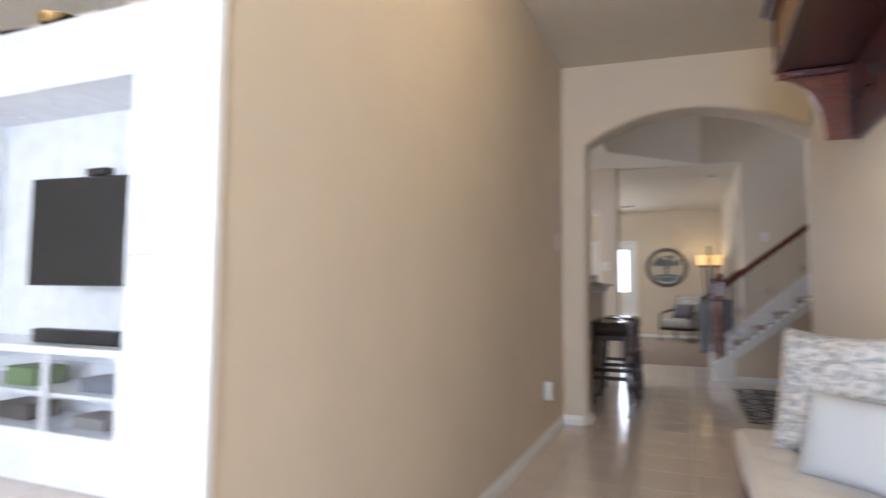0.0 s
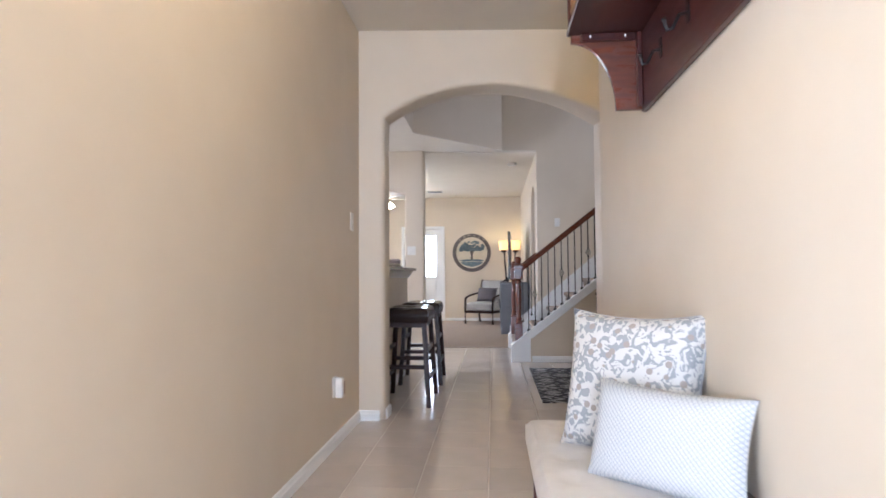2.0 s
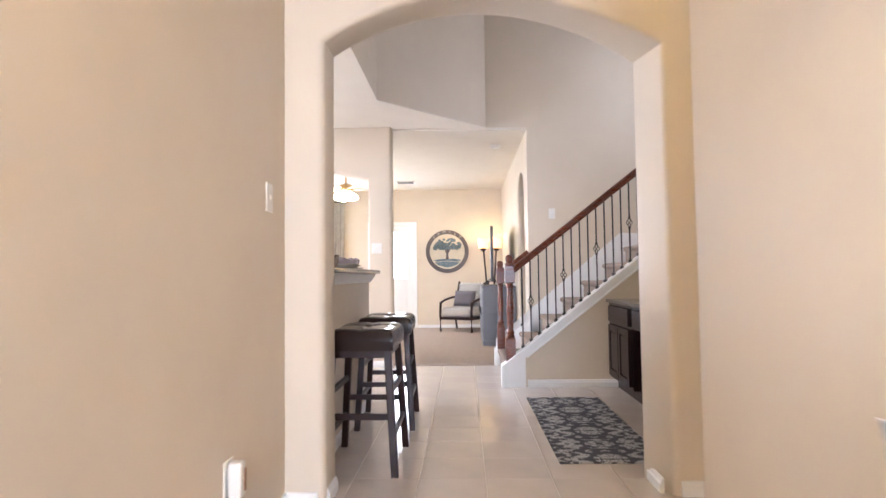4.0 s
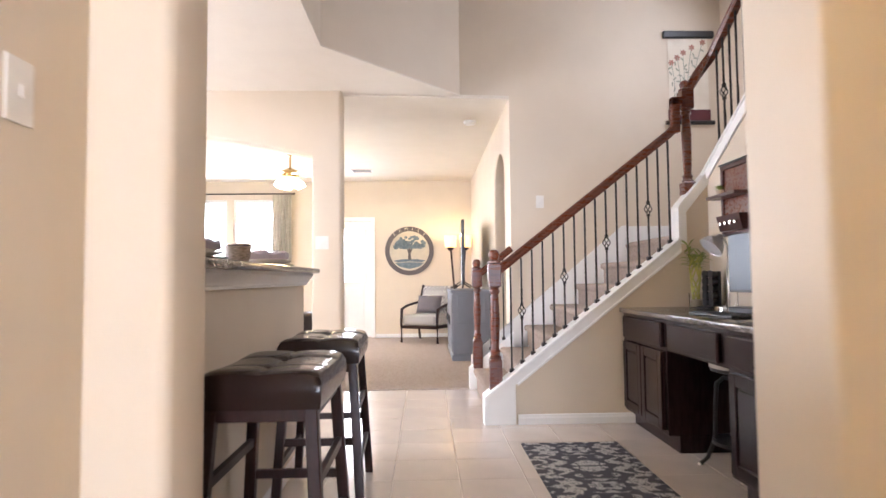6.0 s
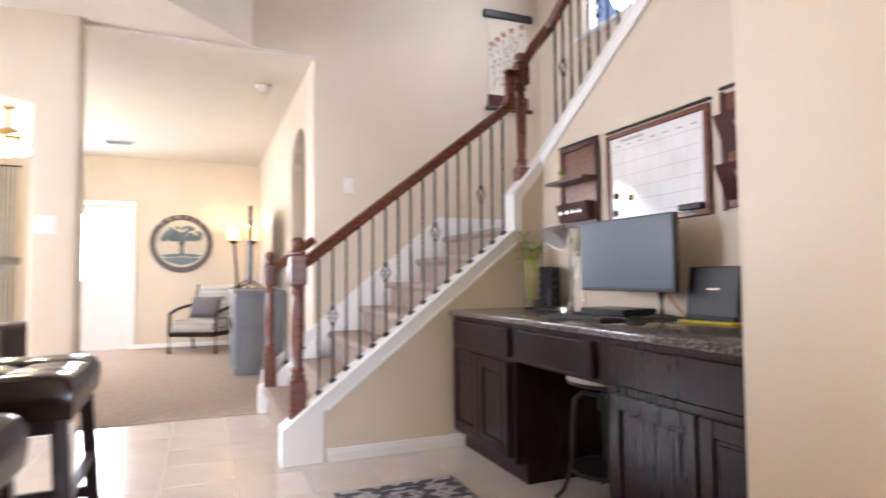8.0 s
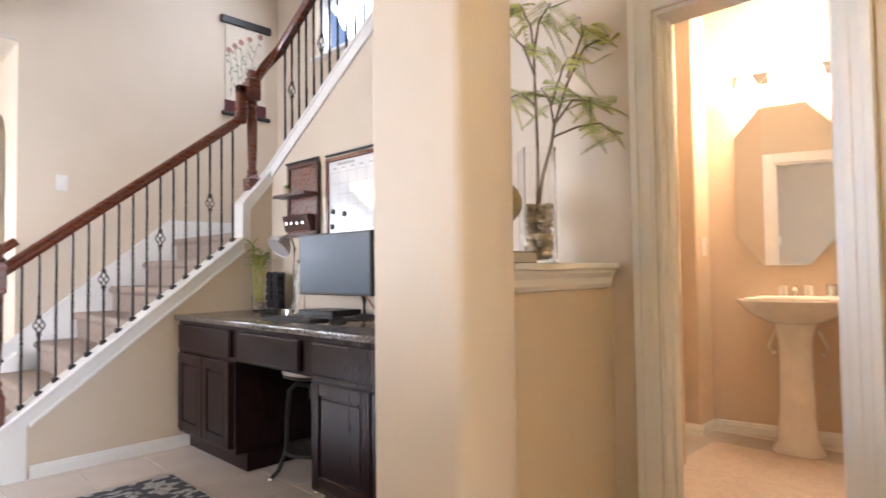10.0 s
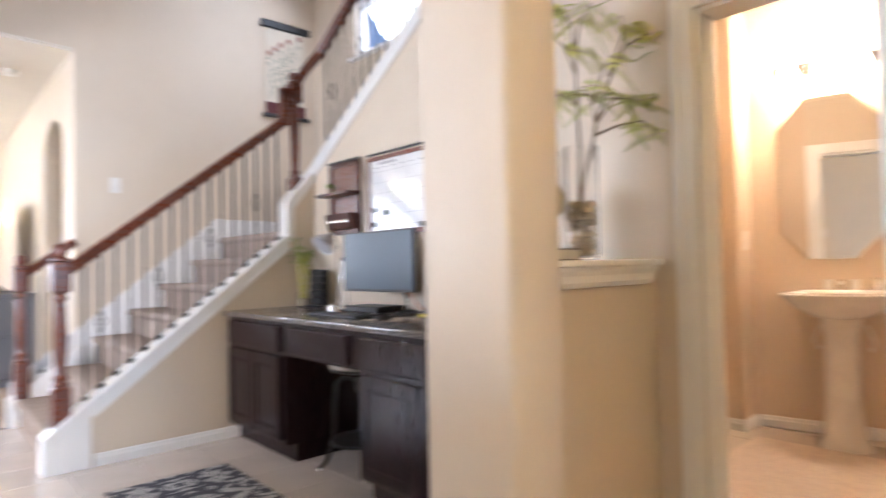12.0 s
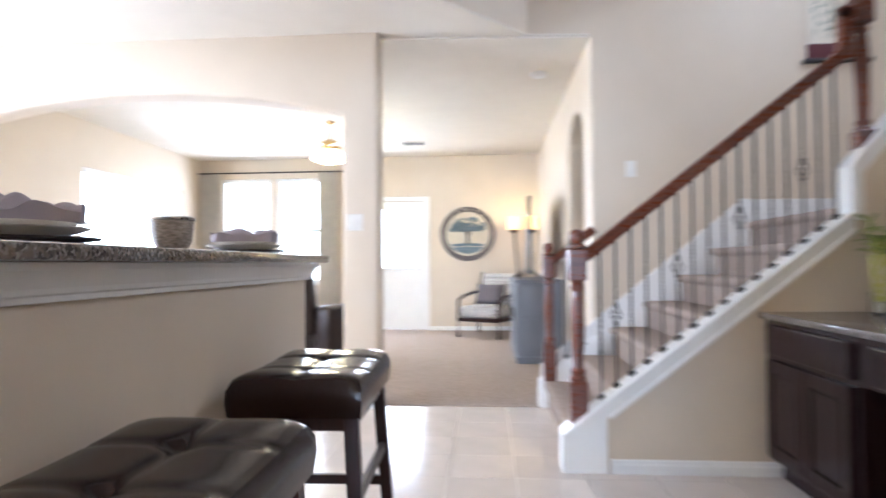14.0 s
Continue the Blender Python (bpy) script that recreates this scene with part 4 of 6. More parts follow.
head = lathe([(0.018, 0.105), (0.024, 0.10), (0.030, 0.075), (0.055, 0.055), (0.074, 0.02), (0.080, 0.0), (0.082, -0.004), (0.076, 0.0), (0.068, 0.02), (0.048, 0.05), (0.010, 0.065)], 28)
aim = Vector((-0.66, -0.02, -0.66)).to_track_quat('-Z', 'Y').to_matrix().to_4x4()
lh = part("lamp_head", moved(head, Matrix.Translation((-0.080, 0.045, 0.395)) @ aim), LAMPCHROME, lamp, smooth=True)
part("reflector", moved(lathe([(0.0745, 0.0), (0.066, 0.0195), (0.046, 0.049), (0.001, 0.060)], 28), Matrix.Translation((-0.080, 0.045, 0.395)) @ aim), mat("satin_reflector", (0.70, 0.70, 0.74), 0.35, metal=0.5), lh, "pale satin inside of the lamp head", smooth=True)
bo = thing("glass_bottle", 1.94, 7.12, DT, 0, "tall clear glass bottle standing behind the desk lamp", "bottle")
part("bottle_wall", lathe([(0.030, 0), (0.033, 0.004), (0.033, 0.19), (0.028, 0.225), (0.014, 0.26), (0.013, 0.30), (0.011, 0.30), (0.011, 0.26), (0.025, 0.222), (0.030, 0.19), (0.030, 0.008), (0.001, 0.008)], 24), GLASS, bo, smooth=True).visible_shadow = False
part("bottle_stopper", lathe([(0.010, 0.296), (0.014, 0.302), (0.015, 0.32), (0.001, 0.323)], 16), CHROME, bo, smooth=True)
# coffee pod rack
rack = thing("pod_rack", 1.99, 7.50, DT, 10, "black rack of round coffee pods", "rack")
part("rack_back", box(0.03, 0.045, -0.06, 0.06, 0, 0.245, 0.004, 1), BLACK, rack)
part("rack_base", box(-0.06, 0.045, -0.065, 0.065, 0, 0.012, 0.003, 1), BLACK, rack)
for i in range(5):
    for s in (-0.03, 0.03):
        part("pod", moved(lathe([(0.018, 0), (0.025, 0.04), (0.028, 0.042), (0.028, 0.046), (0.001, 0.047)], 12), pose(0.028, s, 0.04 + 0.046 * i, 0, -90, 0)), BLACK, rack, smooth=True)
# lucky bamboo
bam = thing("bamboo_plant", 1.95, 7.62, DT, 0, "lucky bamboo stalks in a small glass vase", "plant")
part("vase", lathe([(0.042, 0), (0.045, 0.003), (0.045, 0.10), (0.041, 0.10), (0.040, 0.006), (0.001, 0.006)], 24), GLASS, bam, smooth=True)
part("pebbles", lathe([(0.037, 0.008), (0.039, 0.05), (0.02, 0.056), (0.001, 0.054)], 14), STONE, bam)
rng = random.Random(4)
YELLOWGREEN = mat("bamboo_stalk", (0.55, 0.48, 0.12), 0.4, second=(0.42, 0.42, 0.10), scale=30)


def blade(bm, base, d, length, width, droop=0.4, n=5):
    """One leaf: a folded, drooping blade."""
    base, d = Vector(base), Vector(d).normalized()
    side = d.cross(Vector((0, 0, 1)))
    side = side.normalized() if side.length > 0.01 else Vector((1, 0, 0))
    prev = None
    for i in range(n + 1):
        f = i / n
        c = base + d * length * f - Vector((0, 0, droop * length * f * f))
        w = width * math.sin(math.pi * min(0.97, 0.12 + 0.88 * f)) / 2
        row = [bm.verts.new(c - side * w), bm.verts.new(c - Vector((0, 0, w * 0.4))), bm.verts.new(c + side * w)]
        if prev:
            for k in range(2):
                bm.faces.new((prev[k], prev[k + 1], row[k + 1], row[k]))
        prev = row


for k in range(6):
    a = k * 1.05
    r = 0.020
    h = rng.uniform(0.30, 0.40)
    pts = [(r * math.cos(a + 5 * f) * (1 + f), r * math.sin(a + 5 * f) * (1 + f), 0.02 + h * f) for f in [i / 10 for i in range(11)]]
    part("stalk", tube(pts, 0.006, 6), YELLOWGREEN, bam, smooth=True)
    lb = bmesh.new()
    for q in range(13):
        an = rng.uniform(0, 6.28)
        blade(lb, (pts[-1][0], pts[-1][1], pts[-1][2] - 0.02 * (q % 4)), (math.cos(an), math.sin(an), rng.uniform(0.2, 1.6)), rng.uniform(0.07, 0.13), 0.015)
    part("leaves", lb, LEAF, bam)
# keyboard, boxes, router
kb = thing("keyboard", 1.66, 6.72, DT, 2, "slim black computer keyboard", "keyboard")
part("keyboard_body", box(-0.065, 0.065, -0.22, 0.22, 0, 0.012, 0.004, 1), BLACK, kb)
for i in range(5):
    for j in range(15):
        part("key", box(-0.055 + i * 0.022, -0.037 + i * 0.022, -0.21 + j * 0.028, -0.186 + j * 0.028, 0.0121, 0.016), BLACK, kb)
dk = thing("set_top_box", 1.93, 6.80, DT, 4, "flat black electronics box with silver edge", "electronics")
part("box_body", box(-0.10, 0.10, -0.15, 0.15, 0.004, 0.038, 0.006, 2), BLACK, dk)
part("box_foot", box(-0.08, 0.08, -0.13, 0.13, 0, 0.005), PLASTIC, dk)
ms = thing("mouse", 1.70, 6.40, DT, 0, "small black computer mouse on the worktop", "mouse")
b = bmesh.new()
bmesh.ops.create_uvsphere(b, u_segments=16, v_segments=10, radius=1)
for v in b.verts:
    v.co = Vector((v.co.x * 0.05, v.co.y * 0.03, max(0, v.co.z) * 0.032))
part("mouse_shell", b, BLACK, ms, smooth=True)
YELLOW = mat("yellow_plastic", (0.62, 0.50, 0.03), 0.4)
rt = thing("router", 1.97, 6.27, DT, 6, "upright black router on a yellow foot", "router")
part("router_body", moved(box(-0.016, 0.016, -0.115, 0.115, 0.022, 0.225, 0.006, 2), pose(0, 0, 0, 0, 8, 0)), BLACK, rt)
part("router_foot", box(-0.05, 0.05, -0.12, 0.12, 0.0, 0.010, 0.003, 1), YELLOW, rt)
part("router_socket", box(-0.02, 0.03, -0.115, 0.115, 0.010, 0.03, 0.003, 1), BLACK, rt)
part("logo_bar", moved(box(-0.0175, -0.0163, -0.03, 0.03, 0.13, 0.138), pose(0, 0, 0, 0, 8, 0)), CHROME, rt)
cable = thing("cable", label="thin orange and black cables behind the monitor", category="cable")
part("wire", tube([(1.99, 6.40, DT + 0.004), (1.95, 6.44, DT + 0.06), (1.93, 6.46, 0.90), (1.90, 6.50, 0.95)], 0.005, 6), mat("orange_wire", (0.55, 0.22, 0.10), 0.5), cable, smooth=True)
part("wire", tube([(2.08, 6.35, DT + 0.006), (1.98, 6.36, DT + 0.02), (1.9, 6.5, DT + 0.005), (1.83, 6.62, DT + 0.006)], 0.004, 6), BLACK, cable, smooth=True)

# stool in the knee space
ds = thing("swivel_stool", 1.75, 6.66, 0.0012, 12, "black iron swivel stool with pale round seat", "stool")
part("seat", lathe([(0.165, 0.575), (0.172, 0.58), (0.172, 0.598), (0.165, 0.604), (0.001, 0.604)], 32), mat("pale_seat_wood", (0.62, 0.55, 0.46), 0.25, coat=0.5), ds, smooth=True)
ds.scale = (1, 1, 0.92)
part("seat_ring", lathe([(0.15, 0.555), (0.165, 0.56), (0.165, 0.575), (0.02, 0.575)], 28), IRON, ds, smooth=True)
part("screw", lathe([(0.014, 0.20), (0.014, 0.56)], 12), IRON, ds, smooth=True)
part("hub", lathe([(0.03, 0.43), (0.036, 0.44), (0.036, 0.50), (0.03, 0.51)], 16), IRON, ds, smooth=True)
part("foot_ring", lathe([(0.150, 0.150), (0.165, 0.150), (0.165, 0.168), (0.150, 0.168), (0.150, 0.150)], 28), IRON, ds)
part("foot_tray", lathe([(0.02, 0.152), (0.149, 0.156), (0.149, 0.162), (0.02, 0.160)], 28), IRON, ds)
for k in range(4):
    a = radians(45 + 90 * k)
    c, s = math.cos(a), math.sin(a)
    lg = part("leg", tube([(0.03 * c, 0.03 * s, 0.50), (0.10 * c, 0.10 * s, 0.515), (0.135 * c, 0.135 * s, 0.48), (0.145 * c, 0.145 * s, 0.35), (0.15 * c, 0.15 * s, 0.16), (0.19 * c, 0.19 * s, 0.05), (0.225 * c, 0.225 * s, 0.01)], 0.011, 8), IRON, ds, smooth=True)
    part("foot_pad", lathe([(0.016, 0), (0.018, 0.006), (0.012, 0.016)], 10, at=(0.225 * c, 0.225 * s, 0)), CHROME, lg)

# wall organisers
sh = thing("wall_shelf", label="cherry wall organiser with small shelf and hook box", category="wall shelf", group="wall organisers over the desk")
WX = DX - 0.0005
part("back_panel", box(WX - 0.018, WX, 7.15, 7.475, 1.28, 1.725, 0.003, 1), CHERRY, sh)
for a, c, e, f in ((7.135, 7.165, 1.265, 1.735), (7.46, 7.49, 1.265, 1.735), (7.135, 7.49, 1.71, 1.74), (7.135, 7.49, 1.265, 1.29)):
    part("frame_rail", box(WX - 0.030, WX - 0.0185, a, c, e, f, 0.003, 1), DARKRED, sh)
part("shelf_board", box(WX - 0.13, WX - 0.031, 7.13, 7.495, 1.515, 1.535, 0.003, 1), DARKRED, sh)
part("hook_box", prism([(WX - 0.031, 1.30), (WX - 0.06, 1.30), (WX - 0.085, 1.40), (WX - 0.031, 1.40)], 'y', 7.17, 7.455), DARKRED, sh)
for i in range(4):
    part("knob", moved(lathe([(0.006, 0), (0.012, 0.01), (0.013, 0.016), (0.001, 0.018)], 12), pose(WX - 0.073, 7.22 + 0.06 * i, 1.35, 0, -90, 0)), CHROME, sh, smooth=True)
part("top_trim", box(WX - 0.034, WX - 0.018, 7.13, 7.50, 1.742, 1.752), BLACK, sh)
pot = thing("small_succulent", WX - 0.08, 7.40, 1.5355, 0, "tiny potted succulent on the wall shelf", "plant")
part("pot", lathe([(0.02, 0), (0.027, 0.035), (0.024, 0.035), (0.001, 0.03)], 14), STONE, pot, smooth=True)
lb = bmesh.new()
for q in range(16):
    an = q * 2.4
    blade(lb, (0, 0, 0.03), (math.cos(an), math.sin(an), 0.6 + 0.1 * q), 0.05, 0.014, 0.1)
part("leaves", lb, LEAF, pot)

cal = thing("calendar_board", label="white month-grid calendar board in cherry frame", category="calendar", group="wall organisers over the desk")
part("board", box(WX - 0.012, WX, 6.40, 7.04, 1.27, 1.70), WHITEBOARD, cal)
for a, c, e, f in ((6.375, 6.405, 1.245, 1.725), (7.035, 7.065, 1.245, 1.725), (6.405, 7.035, 1.70, 1.725), (6.405, 7.035, 1.245, 1.272)):
    part("frame_rail", box(WX - 0.024, WX - 0.0005, a, c, e, f, 0.004, 1), CHERRY, cal)
part("hanging_bar", box(WX - 0.018, WX, 6.37, 7.07, 1.737, 1.749, 0.002, 1), BLACK, cal)
for i in range(6):
    z = 1.30 + i * 0.066
    part("grid_line", box(WX - 0.0128, WX - 0.0121, 6.42, 7.02, z - 0.0009, z + 0.0009), PRINT, cal)
for i in range(8):
    y = 6.42 + i * 0.0857
    part("grid_line", box(WX - 0.0128, WX - 0.0121, y - 0.0005, y + 0.0005, 1.30, 1.645), PRINT, cal)
for i in range(7):
    part("heading_bar", box(WX - 0.0128, WX - 0.0121, 6.445 + i * 0.0857, 6.48 + i * 0.0857, 1.652, 1.660), PRINT, cal)
part("title_bar", box(WX - 0.0128, WX - 0.0121, 6.78, 6.95, 1.672, 1.688), PRINT, cal)
for y, z in ((6.88, 1.38), (7.0, 1.31), (6.99, 1.40)):
    part("magnet", moved(lathe([(0.017, 0), (0.017, 0.008), (0.012, 0.011)], 14), pose(WX - 0.0125, y, z, 0, -90, 0)), BLACK, cal)
part("marker_tray", box(WX - 0.055, WX - 0.025, 6.40, 6.53, 1.272, 1.30, 0.006, 2), BLACK, cal)

org = thing("mail_organiser", label="cherry two-pocket mail organiser on the wall", category="wall organiser", group="wall organisers over the desk")
part("back_panel", box(WX - 0.018, WX, 5.98, 6.30, 1.26, 1.735, 0.003, 1), CHERRY, org)
for a, c, e, f in ((5.97, 5.995, 1.25, 1.745), (6.285, 6.31, 1.25, 1.745)):
    part("frame_rail", box(WX - 0.028, WX - 0.0185, a, c, e, f, 0.003, 1), DARKRED, org)
for z in (1.29, 1.49):
    part("pocket", prism([(WX - 0.019, z), (WX - 0.035, z), (WX - 0.10, z + 0.14), (WX - 0.092, z + 0.14), (WX - 0.03, z + 0.008), (WX - 0.019, z + 0.008)], 'y', 6.0, 6.28), DARKRED, org)
    part("pocket_label", moved(box(-0.002, 0.002, -0.05, 0.05, -0.012, 0.012), pose(WX - 0.082, 6.14, z + 0.095, 0, -25, 0)), CHROME, org)
part("hanging_bar", box(WX - 0.018, WX, 5.96, 6.32, 1.757, 1.769, 0.002, 1), BLACK, org)


def wall_plate(name, m, w, h, label, toggles=1, sockets=0):
    """A switch or socket plate; its back lies on the plane x = 0 of m, its face looks to -x."""
    p = thing(name, label=label, category="switch" if toggles else "socket")
    p.matrix_world = m
    part("plate", box(-0.006, -0.0003, -w / 2, w / 2, -h / 2, h / 2, 0.002, 2), PLASTIC, p)
    for i in range(toggles):
        y = (i - (toggles - 1) / 2) * 0.046
        part("toggle", box(-0.012, -0.0061, y - 0.005, y + 0.005, -0.012, 0.012, 0.002, 1), PLASTIC, p)
    for s in ((-0.02, 0.02) if sockets else ()):
        part("socket", box(-0.0085, -0.0061, -0.016, 0.016, s - 0.013, s + 0.013, 0.003, 1), PLASTIC, p)
    return p


wall_plate("light_switch", pose(1.195, 9.19, 1.735, 0, 0, 90), 0.075, 0.12, "ivory light switch on the stair wall")
wall_plate("light_switch", pose(-0.835, 9.0, 1.35, 0, 0, 90), 0.12, 0.12, "ivory double light switch on the column", 2)
wall_plate("light_switch", pose(LW, 4.69, 1.36, 0, 0, 180), 0.075, 0.12, "ivory light switch on the hallway wall")
wall_plate("power_socket", pose(DX, 7.38, 1.04, 0, 0, 0), 0.075, 0.12, "ivory power socket over the desk", 0, 1)
so = wall_plate("power_socket", pose(LW, 4.27, 0.35, 0, 0, 180), 0.075, 0.12, "ivory power socket with a plug-in freshener", 0, 1)
part("plug_body", box(-0.055, -0.009, -0.025, 0.025, -0.065, 0.055, 0.010, 3), PLASTIC, so)
part("plug_vent", box(-0.0585, -0.0552, -0.019, -0.004, -0.045, 0.03), mat("brown_plastic", (0.25, 0.12, 0.06), 0.4), so)

# scroll picture on the landing wall
sc = thing("wall_scroll", label="floral cloth wall scroll with black rods", category="wall hanging")
part("cloth", box(2.47, 2.86, 9.176, 9.180, 2.62, 3.32), mat("cream_silk", (0.74, 0.68, 0.57), 0.8, second=(0.68, 0.61, 0.50), scale=6, bump=0.2, bump_scale=300), sc)
BLOSSOM, SPRAY = mat("red_blossom", (0.42, 0.20, 0.15), 0.8), mat("grey_green_leaf", (0.36, 0.37, 0.29), 0.8)
rng = random.Random(11)
for k in range(5):
    x0 = 2.52 + 0.04 * k
    pts = [(x0 + 0.045 * f * (k - 1) + 0.03 * math.sin(2.2 * f + k), 9.1745, 2.66 + (0.42 + 0.05 * k) * f) for f in [i / 8 for i in range(9)]]
    sp = part("painted_stem", tube(pts, 0.0030, 5), SPRAY, sc)
    for i in range(7):
        p = pts[1 + i]
        part("painted_leaf", moved(lathe([(0.020, 0), (0.018, 0.0012), (0.001, 0.0014)], 8), pose(p[0] + rng.uniform(-0.03, 0.03), 9.1757, p[2], 90, rng.uniform(0, 180), 0) @ Matrix.Diagonal((1.2, 0.42, 1, 1))), SPRAY, sp)
    for q in range(6):
        a = q * 60 + 10 * k
        part("petal", moved(lathe([(0.015, 0), (0.013, 0.0014), (0.001, 0.0018)], 8), pose(pts[-1][0] + 0.015 * math.cos(radians(a)), 9.1750, pts[-1][2] + 0.015 * math.sin(radians(a)), 90, 0, 0) @ pose(0, 0, 0, 0, 0, a) @ Matrix.Diagonal((1.2, 0.6, 1, 1))), BLOSSOM, sp)
part("lower_cloth", box(2.46, 2.87, 9.174, 9.1805, 2.50, 2.619), mat("dark_red_silk", (0.10, 0.02, 0.025), 0.7), sc)
part("top_rod", box(2.42, 2.92, 9.150, 9.188, 3.32, 3.39, 0.012, 2), BLACK, sc)
part("bottom_rod", tube([(2.43, 9.165, 2.49), (2.90, 9.165, 2.49)], 0.020, 12), BLACK, sc, smooth=True)

# ---------------------------------------------------------------- ledge and its things
lg = thing("window_ledge", label="white moulded ledge on the half wall", category="ledge")
part("ledge_board", box(AX + 0.002, PX - 0.045, 5.085, 5.46, 1.040, 1.062, 0.006, 2), WHITE, lg)
part("ledge_moulding", prism([(5.139, 1.039), (5.093, 1.039), (5.096, 1.028), (5.106, 1.012), (5.112, 0.990), (5.124, 0.976), (5.139, 0.972)], 'x', AX + 0.012, PX - 0.058), WHITE, lg)
LZ2 = 1.0625
vs = thing("glass_vase", 1.80, 5.31, LZ2, -42, "tall square glass vase of river stones and fern stems", "vase")
b = bmesh.new()
rings = [[b.verts.new((x * r, y * r, z)) for x, y in ((-1, -1), (1, -1), (1, 1), (-1, 1))] for r, z in ((0.050, 0.012), (0.050, 0.36), (0.0455, 0.36), (0.0455, 0.012))]
for i in range(4):
    for k in range(4):
        b.faces.new((rings[i][k], rings[i][(k + 1) % 4], rings[(i + 1) % 4][(k + 1) % 4], rings[(i + 1) % 4][k]))
part("vase_wall", b, GLASS, vs).visible_shadow = False
part("vase_base", box(-0.050, 0.050, -0.050, 0.050, 0, 0.0115, 0.003, 1), GLASS, vs)
rng = random.Random(8)
stone_m = []
for k in range(3):
    b = bmesh.new()
    bmesh.ops.create_icosphere(b, subdivisions=2, radius=1)
    for v in b.verts:
        v.co = Vector((v.co.x * 0.019, v.co.y * (0.014 + 0.002 * k), v.co.z * 0.012)) * (1 + 0.12 * noise.noise(v.co * 1.5 + Vector((k * 7, 0, 0))))
    for f in b.faces:
        f.smooth = True
    me = bpy.data.meshes.new("stone")
    b.to_mesh(me)
    b.free()
    me.materials.append(STONE)
    stone_m.append(me)
for lay in range(9):
    for k in range(10):
        u, v = rng.uniform(-0.028, 0.028), rng.uniform(-0.028, 0.028)
        if max(abs(u), abs(v)) < 0.02 and k % 2:
            u = 0.028 * (1 if u > 0 else -1)
        o = place(vs, new("stone", stone_m[k % 3]))
        o.matrix_local = pose(u, v, 0.026 + lay * 0.019, rng.uniform(-40, 40), rng.uniform(-40, 40), rng.uniform(0, 360))


def leaflet(bm, c, along, across, ln, w):
    """A tiny pointed blade of four corners with a raised middle."""
    up = along.cross(across).normalized() * w * 0.25
    v = [bm.verts.new(p) for p in (c, c + along * ln * 0.4 + across * w / 2, c + along * ln, c + along * ln * 0.4 - across * w / 2, c + along * ln * 0.45 + up)]
    for i in range(4):
        bm.faces.new((v[i], v[(i + 1) % 4], v[4]))


def frond(stem, leaf_bm, p, d, ln, droop):
    """One fern frond: a thin drooping rib with a row of narrow leaflets on each side."""
    rib = [p + d * ln * f - Vector((0, 0, droop * ln * f * f)) for f in (0, 0.25, 0.5, 0.75, 1)]
    tube(rib, 0.0009, 4, stem)
    n0 = Vector((rngf.uniform(-1, 1), rngf.uniform(-1, 1), rngf.uniform(-0.5, 1))).normalized()
    side = d.cross(n0)
    side = side.normalized() if side.length > 0.05 else Vector((1, 0, 0))
    for k in range(14):
        f = 0.08 + 0.90 * k / 13
        c = p + d * ln * f - Vector((0, 0, droop * ln * f * f))
        w = 0.027 * (1 - f) ** 0.8 + 0.004
        for s in (-1, 1):
            along = (side * s + d * 0.45 - Vector((0, 0, 0.25))).normalized()
            across = (d - along * d.dot(along)).normalized()
            leaflet(leaf_bm, c, along, across, w, 0.0052)


def branch(stem, leaf_bm, points, fronds, rngf):
    pts = [Vector(p) for p in points]
    tube(pts, 0.0045, 6, stem, r2=0.0018)
    n = len(pts)
    fronds = int(fronds * 1.15)
    for i in range(fronds):
        f = 0.45 + 0.55 * i / max(1, fronds - 1)
        k = min(int(f * (n - 1)), n - 2)
        p = pts[k].lerp(pts[k + 1], f * (n - 1) - k)
        an = rngf.uniform(0, 6.28)
        d = Vector((math.cos(an), 0.5 * math.sin(an), rngf.uniform(-0.6, 0.8))).normalized()
        frond(stem, leaf_bm, p, d, rngf.uniform(0.08, 0.14), rngf.uniform(0.0, 0.5))


FERNSTEM = mat("fern_stem_brown", (0.20, 0.145, 0.085), 0.6)
stem_b, leaf_b = bmesh.new(), bmesh.new()
rngf = random.Random(5)
FERN = mat("fern_green", (0.32, 0.39, 0.11), 0.6, second=(0.68, 0.66, 0.19), scale=9)
ft = FERN.node_tree
fp = ft.nodes["Principled BSDF"]
tl = ft.nodes.new("ShaderNodeBsdfTranslucent")
ft.links.new(fp.inputs["Base Color"].links[0].from_socket, tl.inputs["Color"])
fm = ft.nodes.new("ShaderNodeMixShader")
fm.inputs[0].default_value = 0.45
ft.links.new(fp.outputs[0], fm.inputs[1])
ft.links.new(tl.outputs[0], fm.inputs[2])
ft.links.new(fm.outputs[0], ft.nodes["Material Output"].inputs["Surface"])
A = (0.0, 0.0, 0.16)
tube([A, (0.005, 0, 0.36), (0.0, 0, 0.56), (0.0, 0, 0.70)], 0.005, 6, stem_b)
tube([A, (0.02, 0, 0.28), (0.05, 0, 0.38), (0.06, 0, 0.44)], 0.0055, 6, stem_b)
branch(stem_b, leaf_b, [(0, 0, 0.66), (-0.01, 0, 0.76), (-0.05, -0.02, 0.82), (-0.09, -0.02, 0.78)], 9, rngf)
branch(stem_b, leaf_b, [(0, 0, 0.68), (0.02, 0.01, 0.78), (0.06, 0.01, 0.84)], 7, rngf)
branch(stem_b, leaf_b, [(0, 0, 0.60), (-0.04, -0.03, 0.68), (-0.09, -0.04, 0.72)], 7, rngf)
branch(stem_b, leaf_b, [(0, 0, 0.50), (-0.04, 0.02, 0.55), (-0.08, 0.02, 0.53)], 6, rngf)
